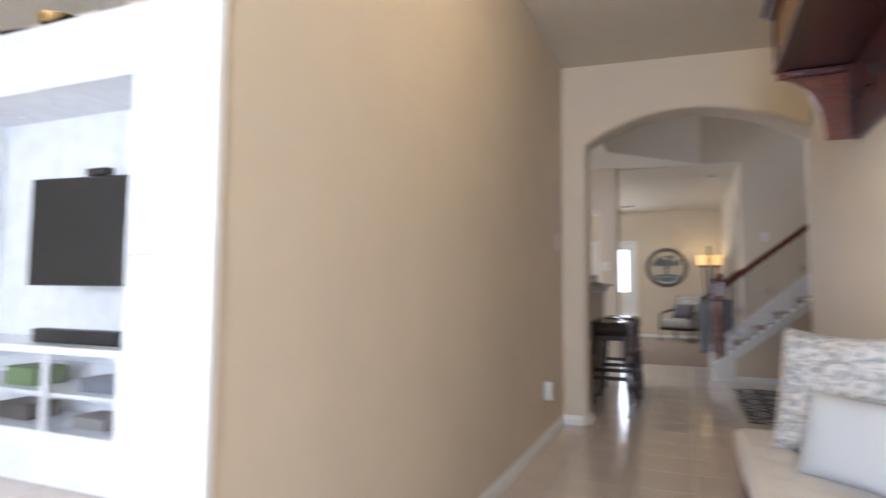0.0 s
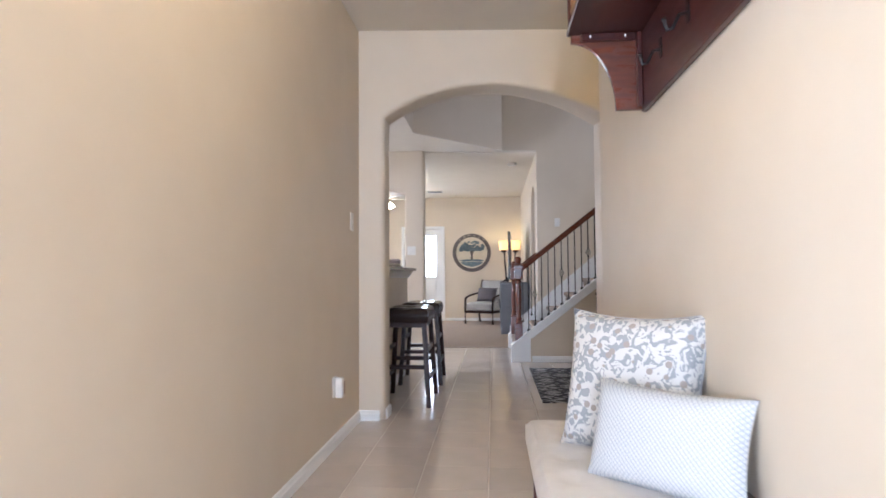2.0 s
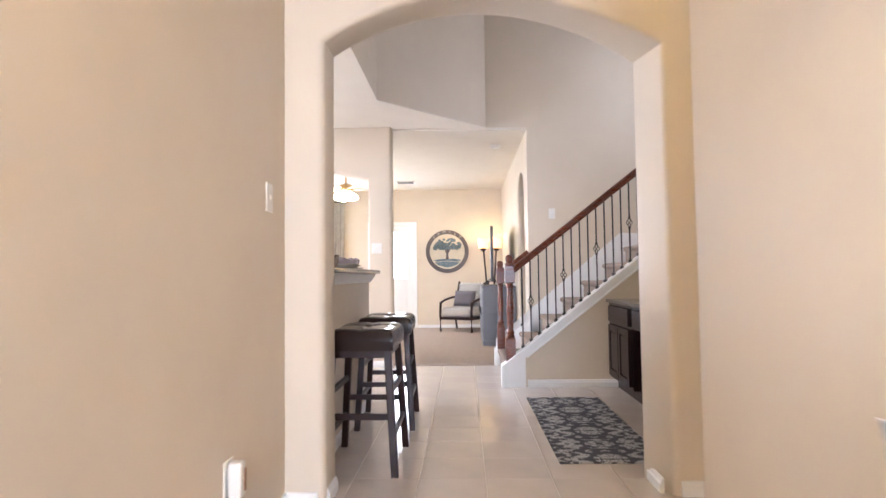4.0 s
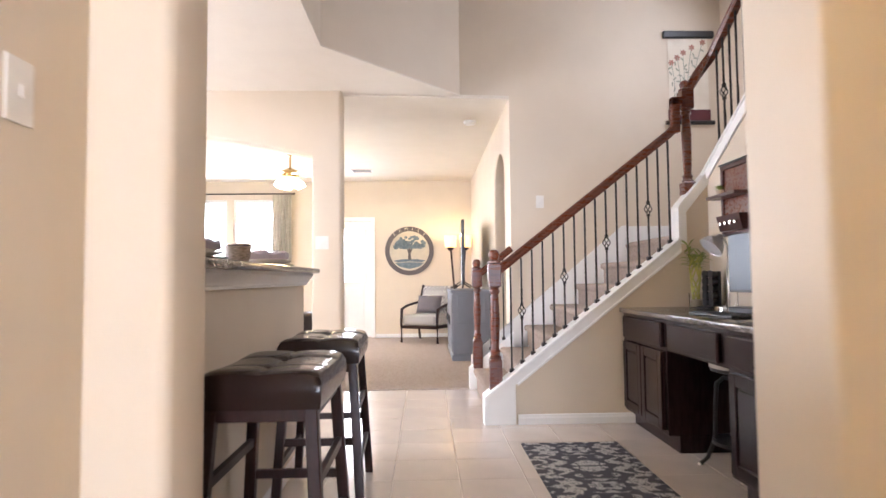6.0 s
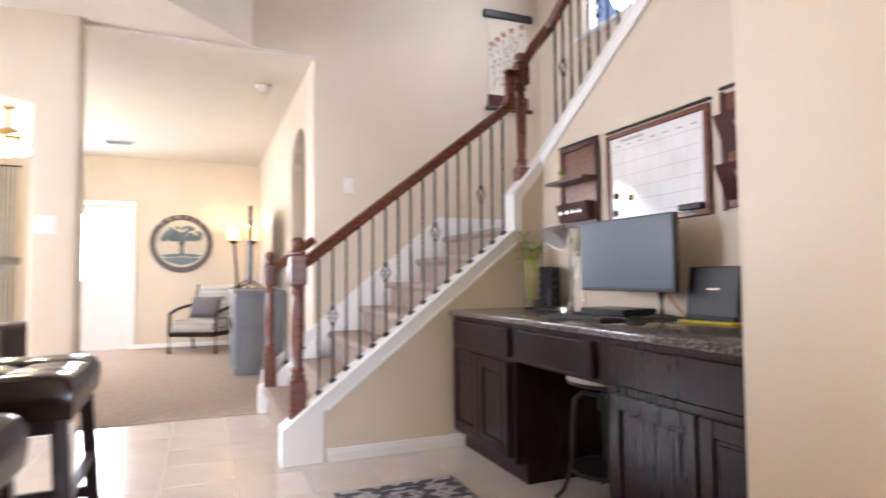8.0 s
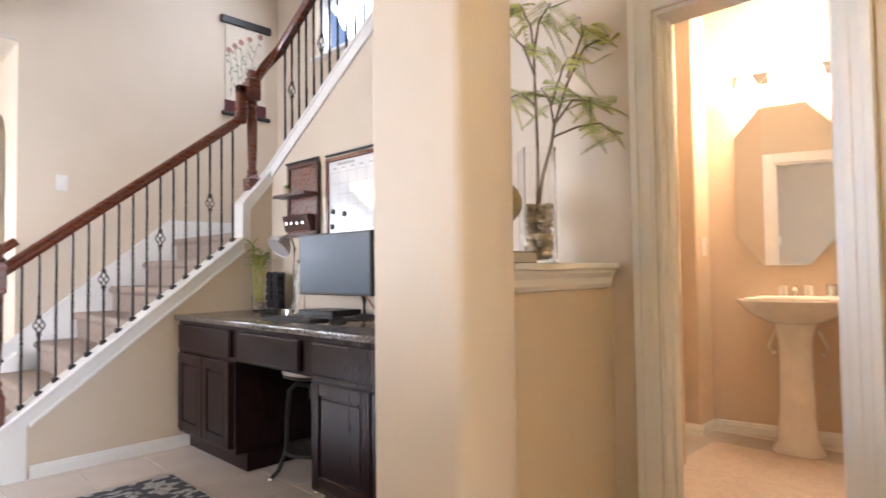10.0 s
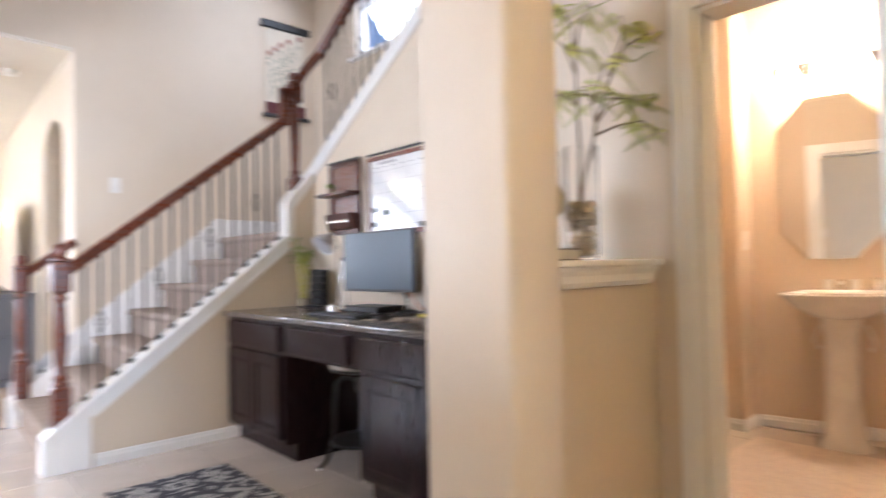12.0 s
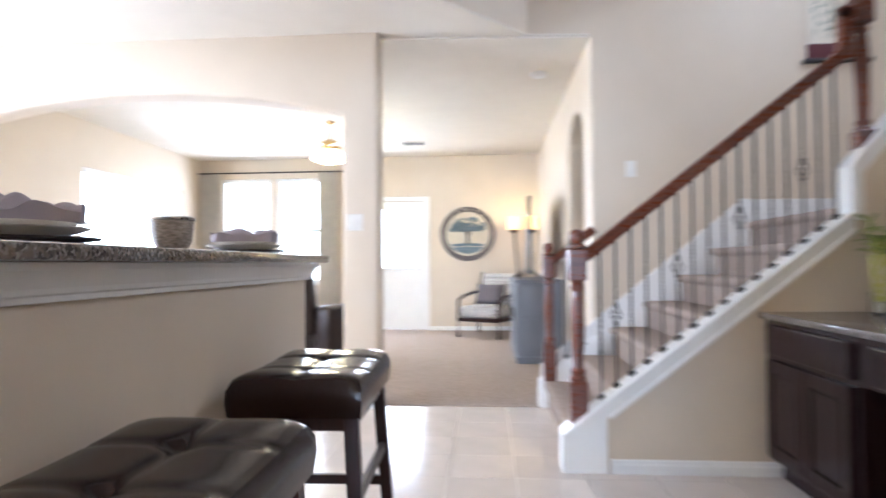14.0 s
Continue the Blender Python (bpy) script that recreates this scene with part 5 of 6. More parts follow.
branch(stem_b, leaf_b, [(0.06, 0, 0.44), (0.05, 0.01, 0.52), (0.02, 0.0, 0.56)], 6, rngf)
branch(stem_b, leaf_b, [(0.06, 0, 0.44), (0.12, 0, 0.52), (0.18, 0, 0.52), (0.22, 0, 0.49)], 9, rngf)
branch(stem_b, leaf_b, [(0.05, 0, 0.40), (0.13, -0.02, 0.43), (0.20, -0.03, 0.44), (0.25, -0.03, 0.40)], 7, rngf)
branch(stem_b, leaf_b, [(0.06, 0, 0.44), (0.11, 0.02, 0.58), (0.17, 0.02, 0.70), (0.25, 0.02, 0.74), (0.29, 0.02, 0.68)], 9, rngf)
branch(stem_b, leaf_b, [(0.11, 0.02, 0.60), (0.16, 0.0, 0.74), (0.15, 0.0, 0.79)], 4, rngf)
branch(stem_b, leaf_b, [(0.05, 0, 0.50), (0.09, 0.0, 0.62), (0.11, 0, 0.66)], 4, rngf)
vs.scale = (1.15, 1.15, 1.15)
part("fern_stem", stem_b, FERNSTEM, vs, "brown fern stems", smooth=True)
tagged(part("fern_leaves", leaf_b, FERN, vs, "feathery green artificial fern leaves"), kind="stuff")
gb = thing("globe", 1.672, 5.38, 1.1055, 0, "small antique desk globe on metal foot", "globe")
b = bmesh.new()
bmesh.ops.create_uvsphere(b, u_segments=32, v_segments=20, radius=0.066)
part("globe_ball", moved(b, pose(0, 0, 0.145)), mat("antique_globe", (0.42, 0.38, 0.26), 0.3, second=(0.40, 0.28, 0.05), scale=14), gb, smooth=True)
part("globe_foot", lathe([(0.042, 0), (0.040, 0.006), (0.018, 0.02), (0.008, 0.04), (0.010, 0.07), (0.004, 0.08)], 24), CHROME, gb, smooth=True)
ring = [(0.072 * math.sin(a), 0, 0.145 + 0.072 * math.cos(a)) for a in [math.pi * i / 16 for i in range(17)]]
part("meridian", tube(ring, 0.003, 6), CHROME, gb, smooth=True)
gb.scale = (1.2, 1.2, 1.2)
part("finial", lathe([(0.006, 0.215), (0.008, 0.222), (0.003, 0.236)], 10), CHROME, gb)
bk = thing("book", 1.645, 5.355, LZ2, -6, "grey hardback book under the globe", "book")
part("cover", box(-0.075, 0.075, -0.10, 0.10, 0, 0.042, 0.003, 1), mat("grey_cloth_cover", (0.22, 0.19, 0.18), 0.7), bk)
part("pages", box(-0.0752, 0.070, -0.1005, 0.1005, 0.005, 0.037), CLOTHWHITE, bk)

# ---------------------------------------------------------------- hall: bench, cushions, coat shelf
bn = thing("bench", label="dark wooden hall bench with tufted white cushion", category="bench")
BY0, BY1 = 1.54, 3.07
part("bench_seat", box(0.425, RW - 0.018, BY0 + 0.01, BY1 - 0.01, 0.33, 0.385, 0.004, 1), DARKRED, bn)
part("bench_back_rail", box(RW - 0.045, RW - 0.016, BY0, BY1, 0.387, 0.50, 0.006, 2), DARKRED, bn)
for y in (BY0 + 0.02, BY1 - 0.07):
    for x in (0.43, RW - 0.07):
        part("leg", box(x, x + 0.05, y, y + 0.05, 0.0012, 0.33, 0.004, 1), DARKRED, bn)
part("apron", box(0.44, 0.46, BY0 + 0.07, BY1 - 0.07, 0.26, 0.329, 0.003, 1), DARKRED, bn)
b = bmesh.new()
nx, ny = 24, 64
g = []
tuft = [(0.10 + 0.13 * i, 0.10 + 0.19 * j + (0.095 if i % 2 else 0)) for i in range(3) for j in range(8)]
WB, LB = RW - 0.048 - 0.405, BY1 - BY0
for i in range(nx + 1):
    row = []
    for j in range(ny + 1):
        u, v = i / nx, j / ny
        e = max(0.0, (1 - abs(2 * u - 1) ** 10) * (1 - abs(2 * v - 1) ** 26)) ** 0.4
        z = -0.028 + 0.028 * e
        for a, c in tuft:
            z -= 0.016 * math.exp(-((u * WB - a) ** 2 + (v * LB - c) ** 2) / 0.0011)
        row.append(b.verts.new((0.405 + u * WB, BY0 + v * LB, 0.47 + z)))
    g.append(row)
for i in range(nx):
    for j in range(ny):
        b.faces.new((g[i][j], g[i + 1][j], g[i + 1][j + 1], g[i][j + 1]))
rim = [g[i][0] for i in range(nx + 1)] + [g[nx][j] for j in range(1, ny + 1)] + [g[i][ny] for i in range(nx - 1, -1, -1)] + [g[0][j] for j in range(ny - 1, 0, -1)]
lowr = [b.verts.new((v.co.x, v.co.y, 0.387)) for v in rim]
for i in range(len(rim)):
    b.faces.new((rim[i], rim[(i + 1) % len(rim)], lowr[(i + 1) % len(rim)], lowr[i]))
b.faces.new(lowr)
pad = part("seat_cushion", b, CLOTHWHITE, bn, "button-tufted white seat cushion", smooth=True)
for a, c in tuft:
    k = part("button", lathe([(0.004, -0.003), (0.009, 0), (0.007, 0.004), (0.001, 0.005)], 8), CLOTHWHITE, pad, smooth=True)
    k.location = (0.405 + a, BY0 + c, 0.452)

p1 = thing("throw_pillow", label="large square pillow with grey floral print on the bench", category="pillow", group="pillows on the bench")
p1.matrix_world = pose(0.708, 2.66, 0.668, -13, 0, -38)
part("pillow_cover", cushion(0.45, 0.15, 0.44, pinch=0.12), FLORALCLOTH, p1, smooth=True)
seam = []
for k in range(40):
    q, f = divmod(k, 10)
    u, v = [(-1 + 0.2 * f, -1), (1, -1 + 0.2 * f), (1 - 0.2 * f, 1), (-1, 1 - 0.2 * f)][q]
    seam.append((u * 0.225 * (1 - 0.12 * (1 - v * v) * abs(u) ** 3), 0, v * 0.22 * (1 - 0.12 * (1 - u * u) * abs(v) ** 3)))
part("pillow_seam", tube(seam + seam[:1], 0.0035, 6), PRINT, p1, smooth=True)
p2 = thing("lumbar_pillow", label="white lumbar pillow with fine grey net pattern", category="pillow", group="pillows on the bench")
p2.matrix_world = pose(0.712, 2.34, 0.585, -16, 0, -45)
part("pillow_cover", cushion(0.42, 0.12, 0.26), NETCLOTH, p2, smooth=True)

cs = thing("coat_shelf", label="mahogany coat shelf with cubby, hooks and curved brackets", category="coat shelf")
CY0, CY1, CZ = 1.56, 3.11, 1.915
part("hook_board", box(RW - 0.022, RW - 0.0005, CY0, CY1, 1.615, CZ, 0.003, 1), DARKRED, cs)
part("shelf_board", box(0.585, RW - 0.0005, CY0, CY1, CZ + 0.001, CZ + 0.022, 0.003, 1), DARKRED, cs)
part("top_board", box(0.555, RW - 0.0005, CY0 - 0.03, CY1 + 0.03, 2.175, 2.20, 0.005, 2), DARKRED, cs)
part("cornice", box(0.57, RW - 0.0005, CY0 - 0.015, CY1 + 0.015, 2.155, 2.1745, 0.004, 1), DARKRED, cs)
part("cubby_back", box(RW - 0.015, RW - 0.0005, CY0, CY1, CZ + 0.023, 2.154), DARKRED, cs)
brk = [(RW - 0.023, CZ), (0.60, CZ)] + [(0.60 + 0.165 * math.sin(a), CZ - 0.03 - 0.265 * (1 - math.cos(a))) for a in [math.pi / 2 * i / 10 for i in range(11)]] + [(RW - 0.023, 1.62)]
for y in (CY1 - 0.022, CY0):
    # lighter cherry on the mahogany shelf: light on the brackets put into colour
    part("bracket", prism(brk, 'y', y, y + 0.022, bev=0.002, seg=1), CHERRY, cs)
    part("bracket_cleat", box(0.635, RW - 0.045, y - 0.016, y - 0.0005, CZ - 0.032, CZ - 0.001, 0.003, 1), DARKRED, cs)
    part("bracket_cleat", box(RW - 0.044, RW - 0.0225, y - 0.016, y - 0.0005, 1.63, CZ - 0.001, 0.003, 1), DARKRED, cs)
    for sx in (0.67, 0.80):
        part("screw", moved(lathe([(0.005, 0), (0.005, 0.002), (0.001, 0.003)], 10), pose(sx, y - 0.0163, CZ - 0.016, 90, 0, 0)), CHROME, cs)
    part("cubby_side", box(0.59, RW - 0.016, y, y + 0.022, CZ + 0.023, 2.154, 0.002, 1), DARKRED, cs)
part("cubby_divider", box(0.59, RW - 0.016, 2.33, 2.35, CZ + 0.023, 2.154, 0.002, 1), DARKRED, cs)
for y in (2.83, 2.55, 2.27, 1.99, 1.71):
    hk = part("hook", tube([(RW - 0.023, y, 1.75), (RW - 0.05, y, 1.745), (RW - 0.07, y, 1.705), (RW - 0.085, y, 1.70), (RW - 0.092, y, 1.725)], 0.0055, 8), IRON, cs, smooth=True)
    part("hook_plate", box(RW - 0.027, RW - 0.0225, y - 0.012, y + 0.012, 1.72, 1.79, 0.002, 1), IRON, hk)
    part("hook_tip", lathe([(0.003, -0.008), (0.009, 0), (0.003, 0.008)], 10, at=(RW - 0.093, y, 1.732)), IRON, hk, smooth=True)
for y in (2.375, 1.605):
    bs = thing("wicker_basket", label="brown woven basket in the coat shelf cubby", category="basket", group="baskets in the coat shelf")
    part("basket_body", box(0.60, RW - 0.03, y, y + 0.70, CZ + 0.0225, 2.125, 0.02, 3), WICKER, bs)
    for k in range(5):
        part("weave_band", box(0.596, 0.5995, y + 0.01, y + 0.69, CZ + 0.035 + 0.034 * k, CZ + 0.056 + 0.034 * k, 0.0015, 1), WICKER, bs)

# ---------------------------------------------------------------- washroom
dc = thing("door_1", label="white cased washroom doorway with a steel strike plate", category="door", kind="structure")
DA, DB = 4.415, 4.965
for a, c, e, f in ((DA - 0.085, DA, 0.0, 2.035), (DB, DB + 0.085, 0.0, 2.035), (DA, DB, 1.95, 2.035)):
    part("casing", box(PX - 0.016, PX - 0.0005, a, c, e, f, 0.004, 2), WHITE, dc)
for a, c, z in ((DA - 0.083, DA - 0.055, 2.033), (DB + 0.055, DB + 0.083, 2.033)):
    part("casing_bead", box(PX - 0.026, PX - 0.0165, a, c, 0.0, z, 0.004, 2), WHITE, dc)
for a, c, z in ((DA - 0.030, DA - 0.010, 1.98), (DB + 0.010, DB + 0.030, 1.98)):
    part("casing_bead", box(PX - 0.021, PX - 0.0165, a, c, 0.0, z, 0.002, 2), WHITE, dc)
part("casing_bead", box(PX - 0.026, PX - 0.0165, DA - 0.054, DB + 0.054, 2.005, 2.033, 0.004, 2), WHITE, dc)
for a, c, e, f in ((DA + 0.0005, DA + 0.018, 0.0015, 1.949), (DB - 0.018, DB - 0.0005, 0.0015, 1.949), (DA + 0.018, DB - 0.018, 1.932, 1.949)):
    part("door_jamb", box(PX, PX + 0.125, a, c, e, f, 0.002, 1), WHITE, dc)
for a, c in ((DA + 0.0185, DA + 0.030), (DB - 0.030, DB - 0.0185)):
    part("door_stop", box(PX + 0.045, PX + 0.080, a, c, 0.0015, 1.93, 0.002, 1), WHITE, dc)
for a, c, e, f in ((DA - 0.085, DA, 0.0, 2.035), (DB, DB + 0.085, 0.0, 2.035), (DA, DB, 1.95, 2.035)):
    part("inner_casing", box(PX + 0.1255, PX + 0.142, a, c, e, f, 0.004, 2), WHITE, dc)
part("strike_plate", box(PX + 0.088, PX + 0.118, DA + 0.0185, DA + 0.0205, 0.98, 1.045, 0.001, 1), CHROME, dc, "steel strike plate")

sk = thing("pedestal_sink", 3.80, 5.03, 0.0012, 0, "white ceramic pedestal basin with two-handle tap", "sink")
b = lathe([(0.05, 0.70), (0.14, 0.72), (0.23, 0.77), (0.285, 0.83), (0.295, 0.845), (0.29, 0.855), (0.25, 0.855), (0.21, 0.80), (0.12, 0.76), (0.001, 0.755)], 36)
for v in b.verts:
    v.co.x *= 0.85
part("basin", b, CERAMIC, sk, smooth=True)
part("basin_back", box(0.14, 0.248, -0.22, 0.22, 0.79, 0.862, 0.02, 3), CERAMIC, sk, smooth=True)
part("pedestal", lathe([(0.135, 0), (0.13, 0.02), (0.105, 0.06), (0.092, 0.2), (0.085, 0.45), (0.085, 0.62), (0.11, 0.715)], 28), CERAMIC, sk, smooth=True)
tap = part("tap_spout", tube([(0.19, 0, 0.862), (0.19, 0, 0.90), (0.16, 0, 0.915), (0.11, 0, 0.905)], 0.012, 10), CHROME, sk, smooth=True)
for s in (-0.065, 0.065):
    part("tap_handle", lathe([(0.022, 0.862), (0.024, 0.875), (0.020, 0.90), (0.022, 0.92), (0.001, 0.925)], 16, at=(0.19, s, 0)), CERAMIC, sk, smooth=True)
for s in (-1, 1):
    part("supply_pipe", tube([(0.24, s * 0.12, 0.52), (0.20, s * 0.13, 0.51), (0.17, s * 0.15, 0.56), (0.17, s * 0.11, 0.66)], 0.007, 8), PLASTIC, sk, smooth=True)
turned(sk)
soap = thing("soap_cup", 3.98, 4.85, 0.8635, 0, "small metal cup on the basin", "cup")
turned(soap)
part("cup", lathe([(0.026, 0), (0.03, 0.06), (0.034, 0.062), (0.030, 0.07), (0.001, 0.068)], 18), CHROME, soap, smooth=True)
mr = thing("mirror", label="octagonal wall mirror above the white basin", category="mirror")
oc = []
for y, z in ((5.20, 1.045), (4.95, 1.045), (4.80, 1.22), (4.80, 1.85), (4.95, 2.025), (5.20, 2.025), (5.345, 1.85), (5.345, 1.22)):
    oc.append((y, z))
part("mirror_glass", prism(oc, 'x', 4.036, 4.0485, bev=0.003, seg=1), MIRROR, mr)
va = thing("vanity_light", label="lit three-shade vanity light over the mirror", category="wall lamp")
part("back_bar", box(4.02, 4.049, 4.82, 5.34, 2.16, 2.24, 0.008, 2), CHROME, va)
for y in (4.90, 5.08, 5.26):
    s = part("glass_shade", lathe([(0.03, 0.0), (0.05, -0.06), (0.058, -0.12), (0.05, -0.12), (0.025, -0.005)], 18, at=(3.95, y, 2.22)), BULB, va, smooth=True)
    part("shade_arm", tube([(4.02, y, 2.21), (3.98, y, 2.24), (3.95, y, 2.225)], 0.009, 8), CHROME, s, smooth=True)
turned(mr)
turned(va)
wall_plate("light_switch", pose(3.87, 5.50, 1.17, 0, 0, 90), 0.075, 0.12, "ivory switch in the washroom")
pr = thing("bath_rug", 3.05, 4.95, 0.0015, 0, "faded beige patterned rug on the washroom floor", "rug")
part("rug_face", box(-0.48, 0.62, -0.42, 0.45, 0, 0.010, 0.003, 1), POWDERRUG, pr)

# ---------------------------------------------------------------- living room
d2 = thing("door_2", label="white back door with bright glazed upper half", category="door", kind="structure")
dx0, dx1 = WD[0], WD[1]
for a, c, e, f in ((dx0 - 0.07, dx0, 0.009, 2.10), (dx1, dx1 + 0.07, 0.009, 2.10), (dx0, dx1, 2.03, 2.10)):
    part("casing", box(a, c, FY - 0.018, FY - 0.0005, e, f, 0.004, 1), WHITE, d2)
for a, c, e, f in ((dx0 + 0.003, dx0 + 0.12, 0.02, 2.025), (dx1 - 0.12, dx1 - 0.003, 0.02, 2.025), (dx0 + 0.12, dx1 - 0.12, 1.90, 2.025), (dx0 + 0.12, dx1 - 0.12, 0.02, 0.98)):
    part("leaf_rail", box(a, c, FY + 0.02, FY + 0.06, e, f, 0.003, 1), WHITE, d2)
for x0, x1 in ((dx0 + 0.14, dx0 + 0.38), (dx1 - 0.38, dx1 - 0.14)):
    part("leaf_panel", box(x0, x1, FY + 0.012, FY + 0.0195, 0.16, 0.84, 0.006, 2), WHITE, d2)
g = part("pane", box(dx0 + 0.122, dx1 - 0.122, FY + 0.036, FY + 0.042, 0.982, 1.898), GLASS, d2)
g.visible_shadow = False
part("door_knob", moved(lathe([(0.024, 0), (0.01, 0.01), (0.01, 0.035), (0.026, 0.05), (0.001, 0.062)], 16), pose(dx0 + 0.06, FY + 0.02, 0.95, 90, 0, 0)), CHROME, d2, smooth=True)

pq = thing("wall_plaque", -0.171, FY - 0.001, 1.505, 0, "round metal family tree plaque in dark ring", "wall plaque")
PR = 0.425


def disc_ring(r0, r1, y0, y1, n=48):
    b = bmesh.new()
    vs4 = [[b.verts.new((r * math.cos(2 * math.pi * i / n), y, r * math.sin(2 * math.pi * i / n))) for i in range(n)] for r, y in ((r0, y0), (r1, y0), (r1, y1), (r0, y1))]
    for k in range(4):
        a, c = vs4[k], vs4[(k + 1) % 4]
        for i in range(n):
            b.faces.new((a[i], a[(i + 1) % n], c[(i + 1) % n], c[i]))
    return b


part("ring", disc_ring(0.345, PR, -0.022, -0.002), PLAQUEMETAL, pq)
part("backing", moved(lathe([(0.346, 0), (0.346, 0.004), (0.001, 0.0041)], 48), pose(0, -0.003, 0, 90, 0, 0)), CREAMMETAL, pq)
rng = random.Random(6)
cb = bmesh.new()
for i in range(85):
    a, r = rng.uniform(0, math.pi), rng.uniform(0.02, 1)
    x, z = 0.30 * r * math.cos(a), 0.055 + 0.20 * r * math.sin(a)
    s = rng.uniform(0.022, 0.045)
    moved_b = lathe([(s, 0), (s * 0.9, 0.006), (0.001, 0.009)], 9)
    join(cb, moved(moved_b, pose(x, -0.008, z, 90, 0, rng.uniform(0, 40)) @ Matrix.Diagonal((1.3, 0.75, 1, 1))))
part("tree_crown", cb, BLUEGREY, pq)
trunk = [(-0.03, -0.16), (-0.018, -0.05), (-0.05, 0.04), (-0.02, 0.02), (0, 0.06), (0.02, 0.02), (0.06, 0.05), (0.02, -0.05), (0.035, -0.16)]
part("tree_trunk", prism(trunk, 'y', -0.020, -0.008), PLAQUEMETAL, pq)
part("ground_plate", prism([(-0.28, -0.17), (-0.12, -0.145), (0, -0.15), (0.14, -0.145), (0.28, -0.17), (0.20, -0.20), (0, -0.185), (-0.20, -0.20)], 'y', -0.020, -0.008), BLUEGREY, pq)
part("roots_plate", prism([(-0.25, -0.21), (0, -0.195), (0.25, -0.21), (0.17, -0.275), (0, -0.315), (-0.17, -0.275)], 'y', -0.020, -0.008), BLUEGREY, pq)
for i, ch in enumerate("FAMILY"):
    cu = bpy.data.curves.new("letter", 'FONT')
    cu.body, cu.size, cu.extrude, cu.align_x, cu.align_y = ch, 0.075, 0.003, 'CENTER', 'CENTER'
    tmp = bpy.data.objects.new("tmp", cu)
    scene.collection.objects.link(tmp)
    dg = bpy.context.evaluated_depsgraph_get()
    me = bpy.data.meshes.new_from_object(tmp.evaluated_get(dg))
    bpy.data.objects.remove(tmp)
    me.materials.clear()
    me.materials.append(CREAMMETAL)
    o = place(pq, new("letter", me))
    a = radians(42 - 16.8 * i)
    o.matrix_local = pose(-0.385 * math.sin(a), -0.0255, 0.385 * math.cos(a)) @ pose(0, 0, 0, 0, -math.degrees(a), 0) @ pose(0, 0, 0, 90, 0, 0)

fl = thing("floor_lamp", 0.65, 13.45, 0.0085, 0, "two-headed floor lamp with lit amber drum shades", "lamp")
part("base", lathe([(0.17, 0), (0.17, 0.02), (0.05, 0.035), (0.03, 0.06)], 28), STOOLWOOD, fl, smooth=True)
for s in (-1, 1):
    part("pole", tube([(s * 0.012, 0, 0.03), (s * 0.07, 0, 0.85), (s * 0.12, 0, 1.50)], 0.016, 8), STOOLWOOD, fl, smooth=True)
    sh2 = part("shade", lathe([(0.088, 1.53), (0.092, 1.53), (0.105, 1.72), (0.101, 1.72)], 28, at=(s * 0.125, 0, 0)), SHADE, fl, "glowing amber drum shade", smooth=True)
    part("shade_cup", lathe([(0.02, 1.47), (0.05, 1.49), (0.06, 1.525), (0.02, 1.528)], 18, at=(s * 0.125, 0, 0)), STOOLWOOD, sh2, smooth=True)

tc = thing("tv_cabinet", label="weathered grey media cabinet with panel doors", category="cabinet")
TX0, TX1, TY0, TY1 = 0.42, 0.90, 10.87, 12.30
part("body", box(TX0 + 0.015, TX1, TY0 + 0.015, TY1 - 0.015, 0.08, 0.835, 0.004, 1), GREYCAB, tc)
part("cabinet_top", box(TX0 - 0.01, TX1, TY0 - 0.01, TY1 + 0.01, 0.836, 0.870, 0.006, 2), GREYCAB, tc)
part("plinth", box(TX0, TX1, TY0, TY1, 0.0085, 0.0795, 0.004, 1), GREYCAB, tc)
for k in range(3):
    y = TY0 + 0.04 + 0.46 * k
    d = part("door", box(TX0 + 0.002, TX0 + 0.0145, y, y + 0.43, 0.11, 0.81, 0.003, 1), GREYCAB, tc)
    part("door_panel", box(TX0 - 0.004, TX0 + 0.0015, y + 0.07, y + 0.36, 0.18, 0.74, 0.004, 1), GREYCAB, d)
    part("door_handle", box(TX0 - 0.018, TX0 + 0.001, y + 0.39, y + 0.405, 0.42, 0.54, 0.003, 1), IRON, d)
for z0, z1 in ((0.13, 0.46), (0.49, 0.80)):
    part("side_panel", box(TX0 + 0.07, TX1 - 0.06, TY0 + 0.006, TY0 + 0.0145, z0, z1, 0.003, 1), GREYCAB, tc)
tv = thing("television", 0.60, 11.60, 0.8705, 0, "large black television standing on the media cabinet", "television")
part("tv_shell", moved(box(-0.02, 0.02, -0.66, 0.66, 0.06, 0.88, 0.006, 2), pose(0, 0, 0, 0, 0, -2.5)), BLACK, tv)
part("tv_screen", moved(box(-0.0225, -0.0202, -0.65, 0.65, 0.075, 0.87), pose(0, 0, 0, 0, 0, -2.5)), SCREEN, tv)
for y in (-0.4, 0.4):
    part("tv_foot", tube([(-0.14, y, 0.008), (0.0, y, 0.10), (0.14, y, 0.008)], 0.010, 6), BLACK, tv)

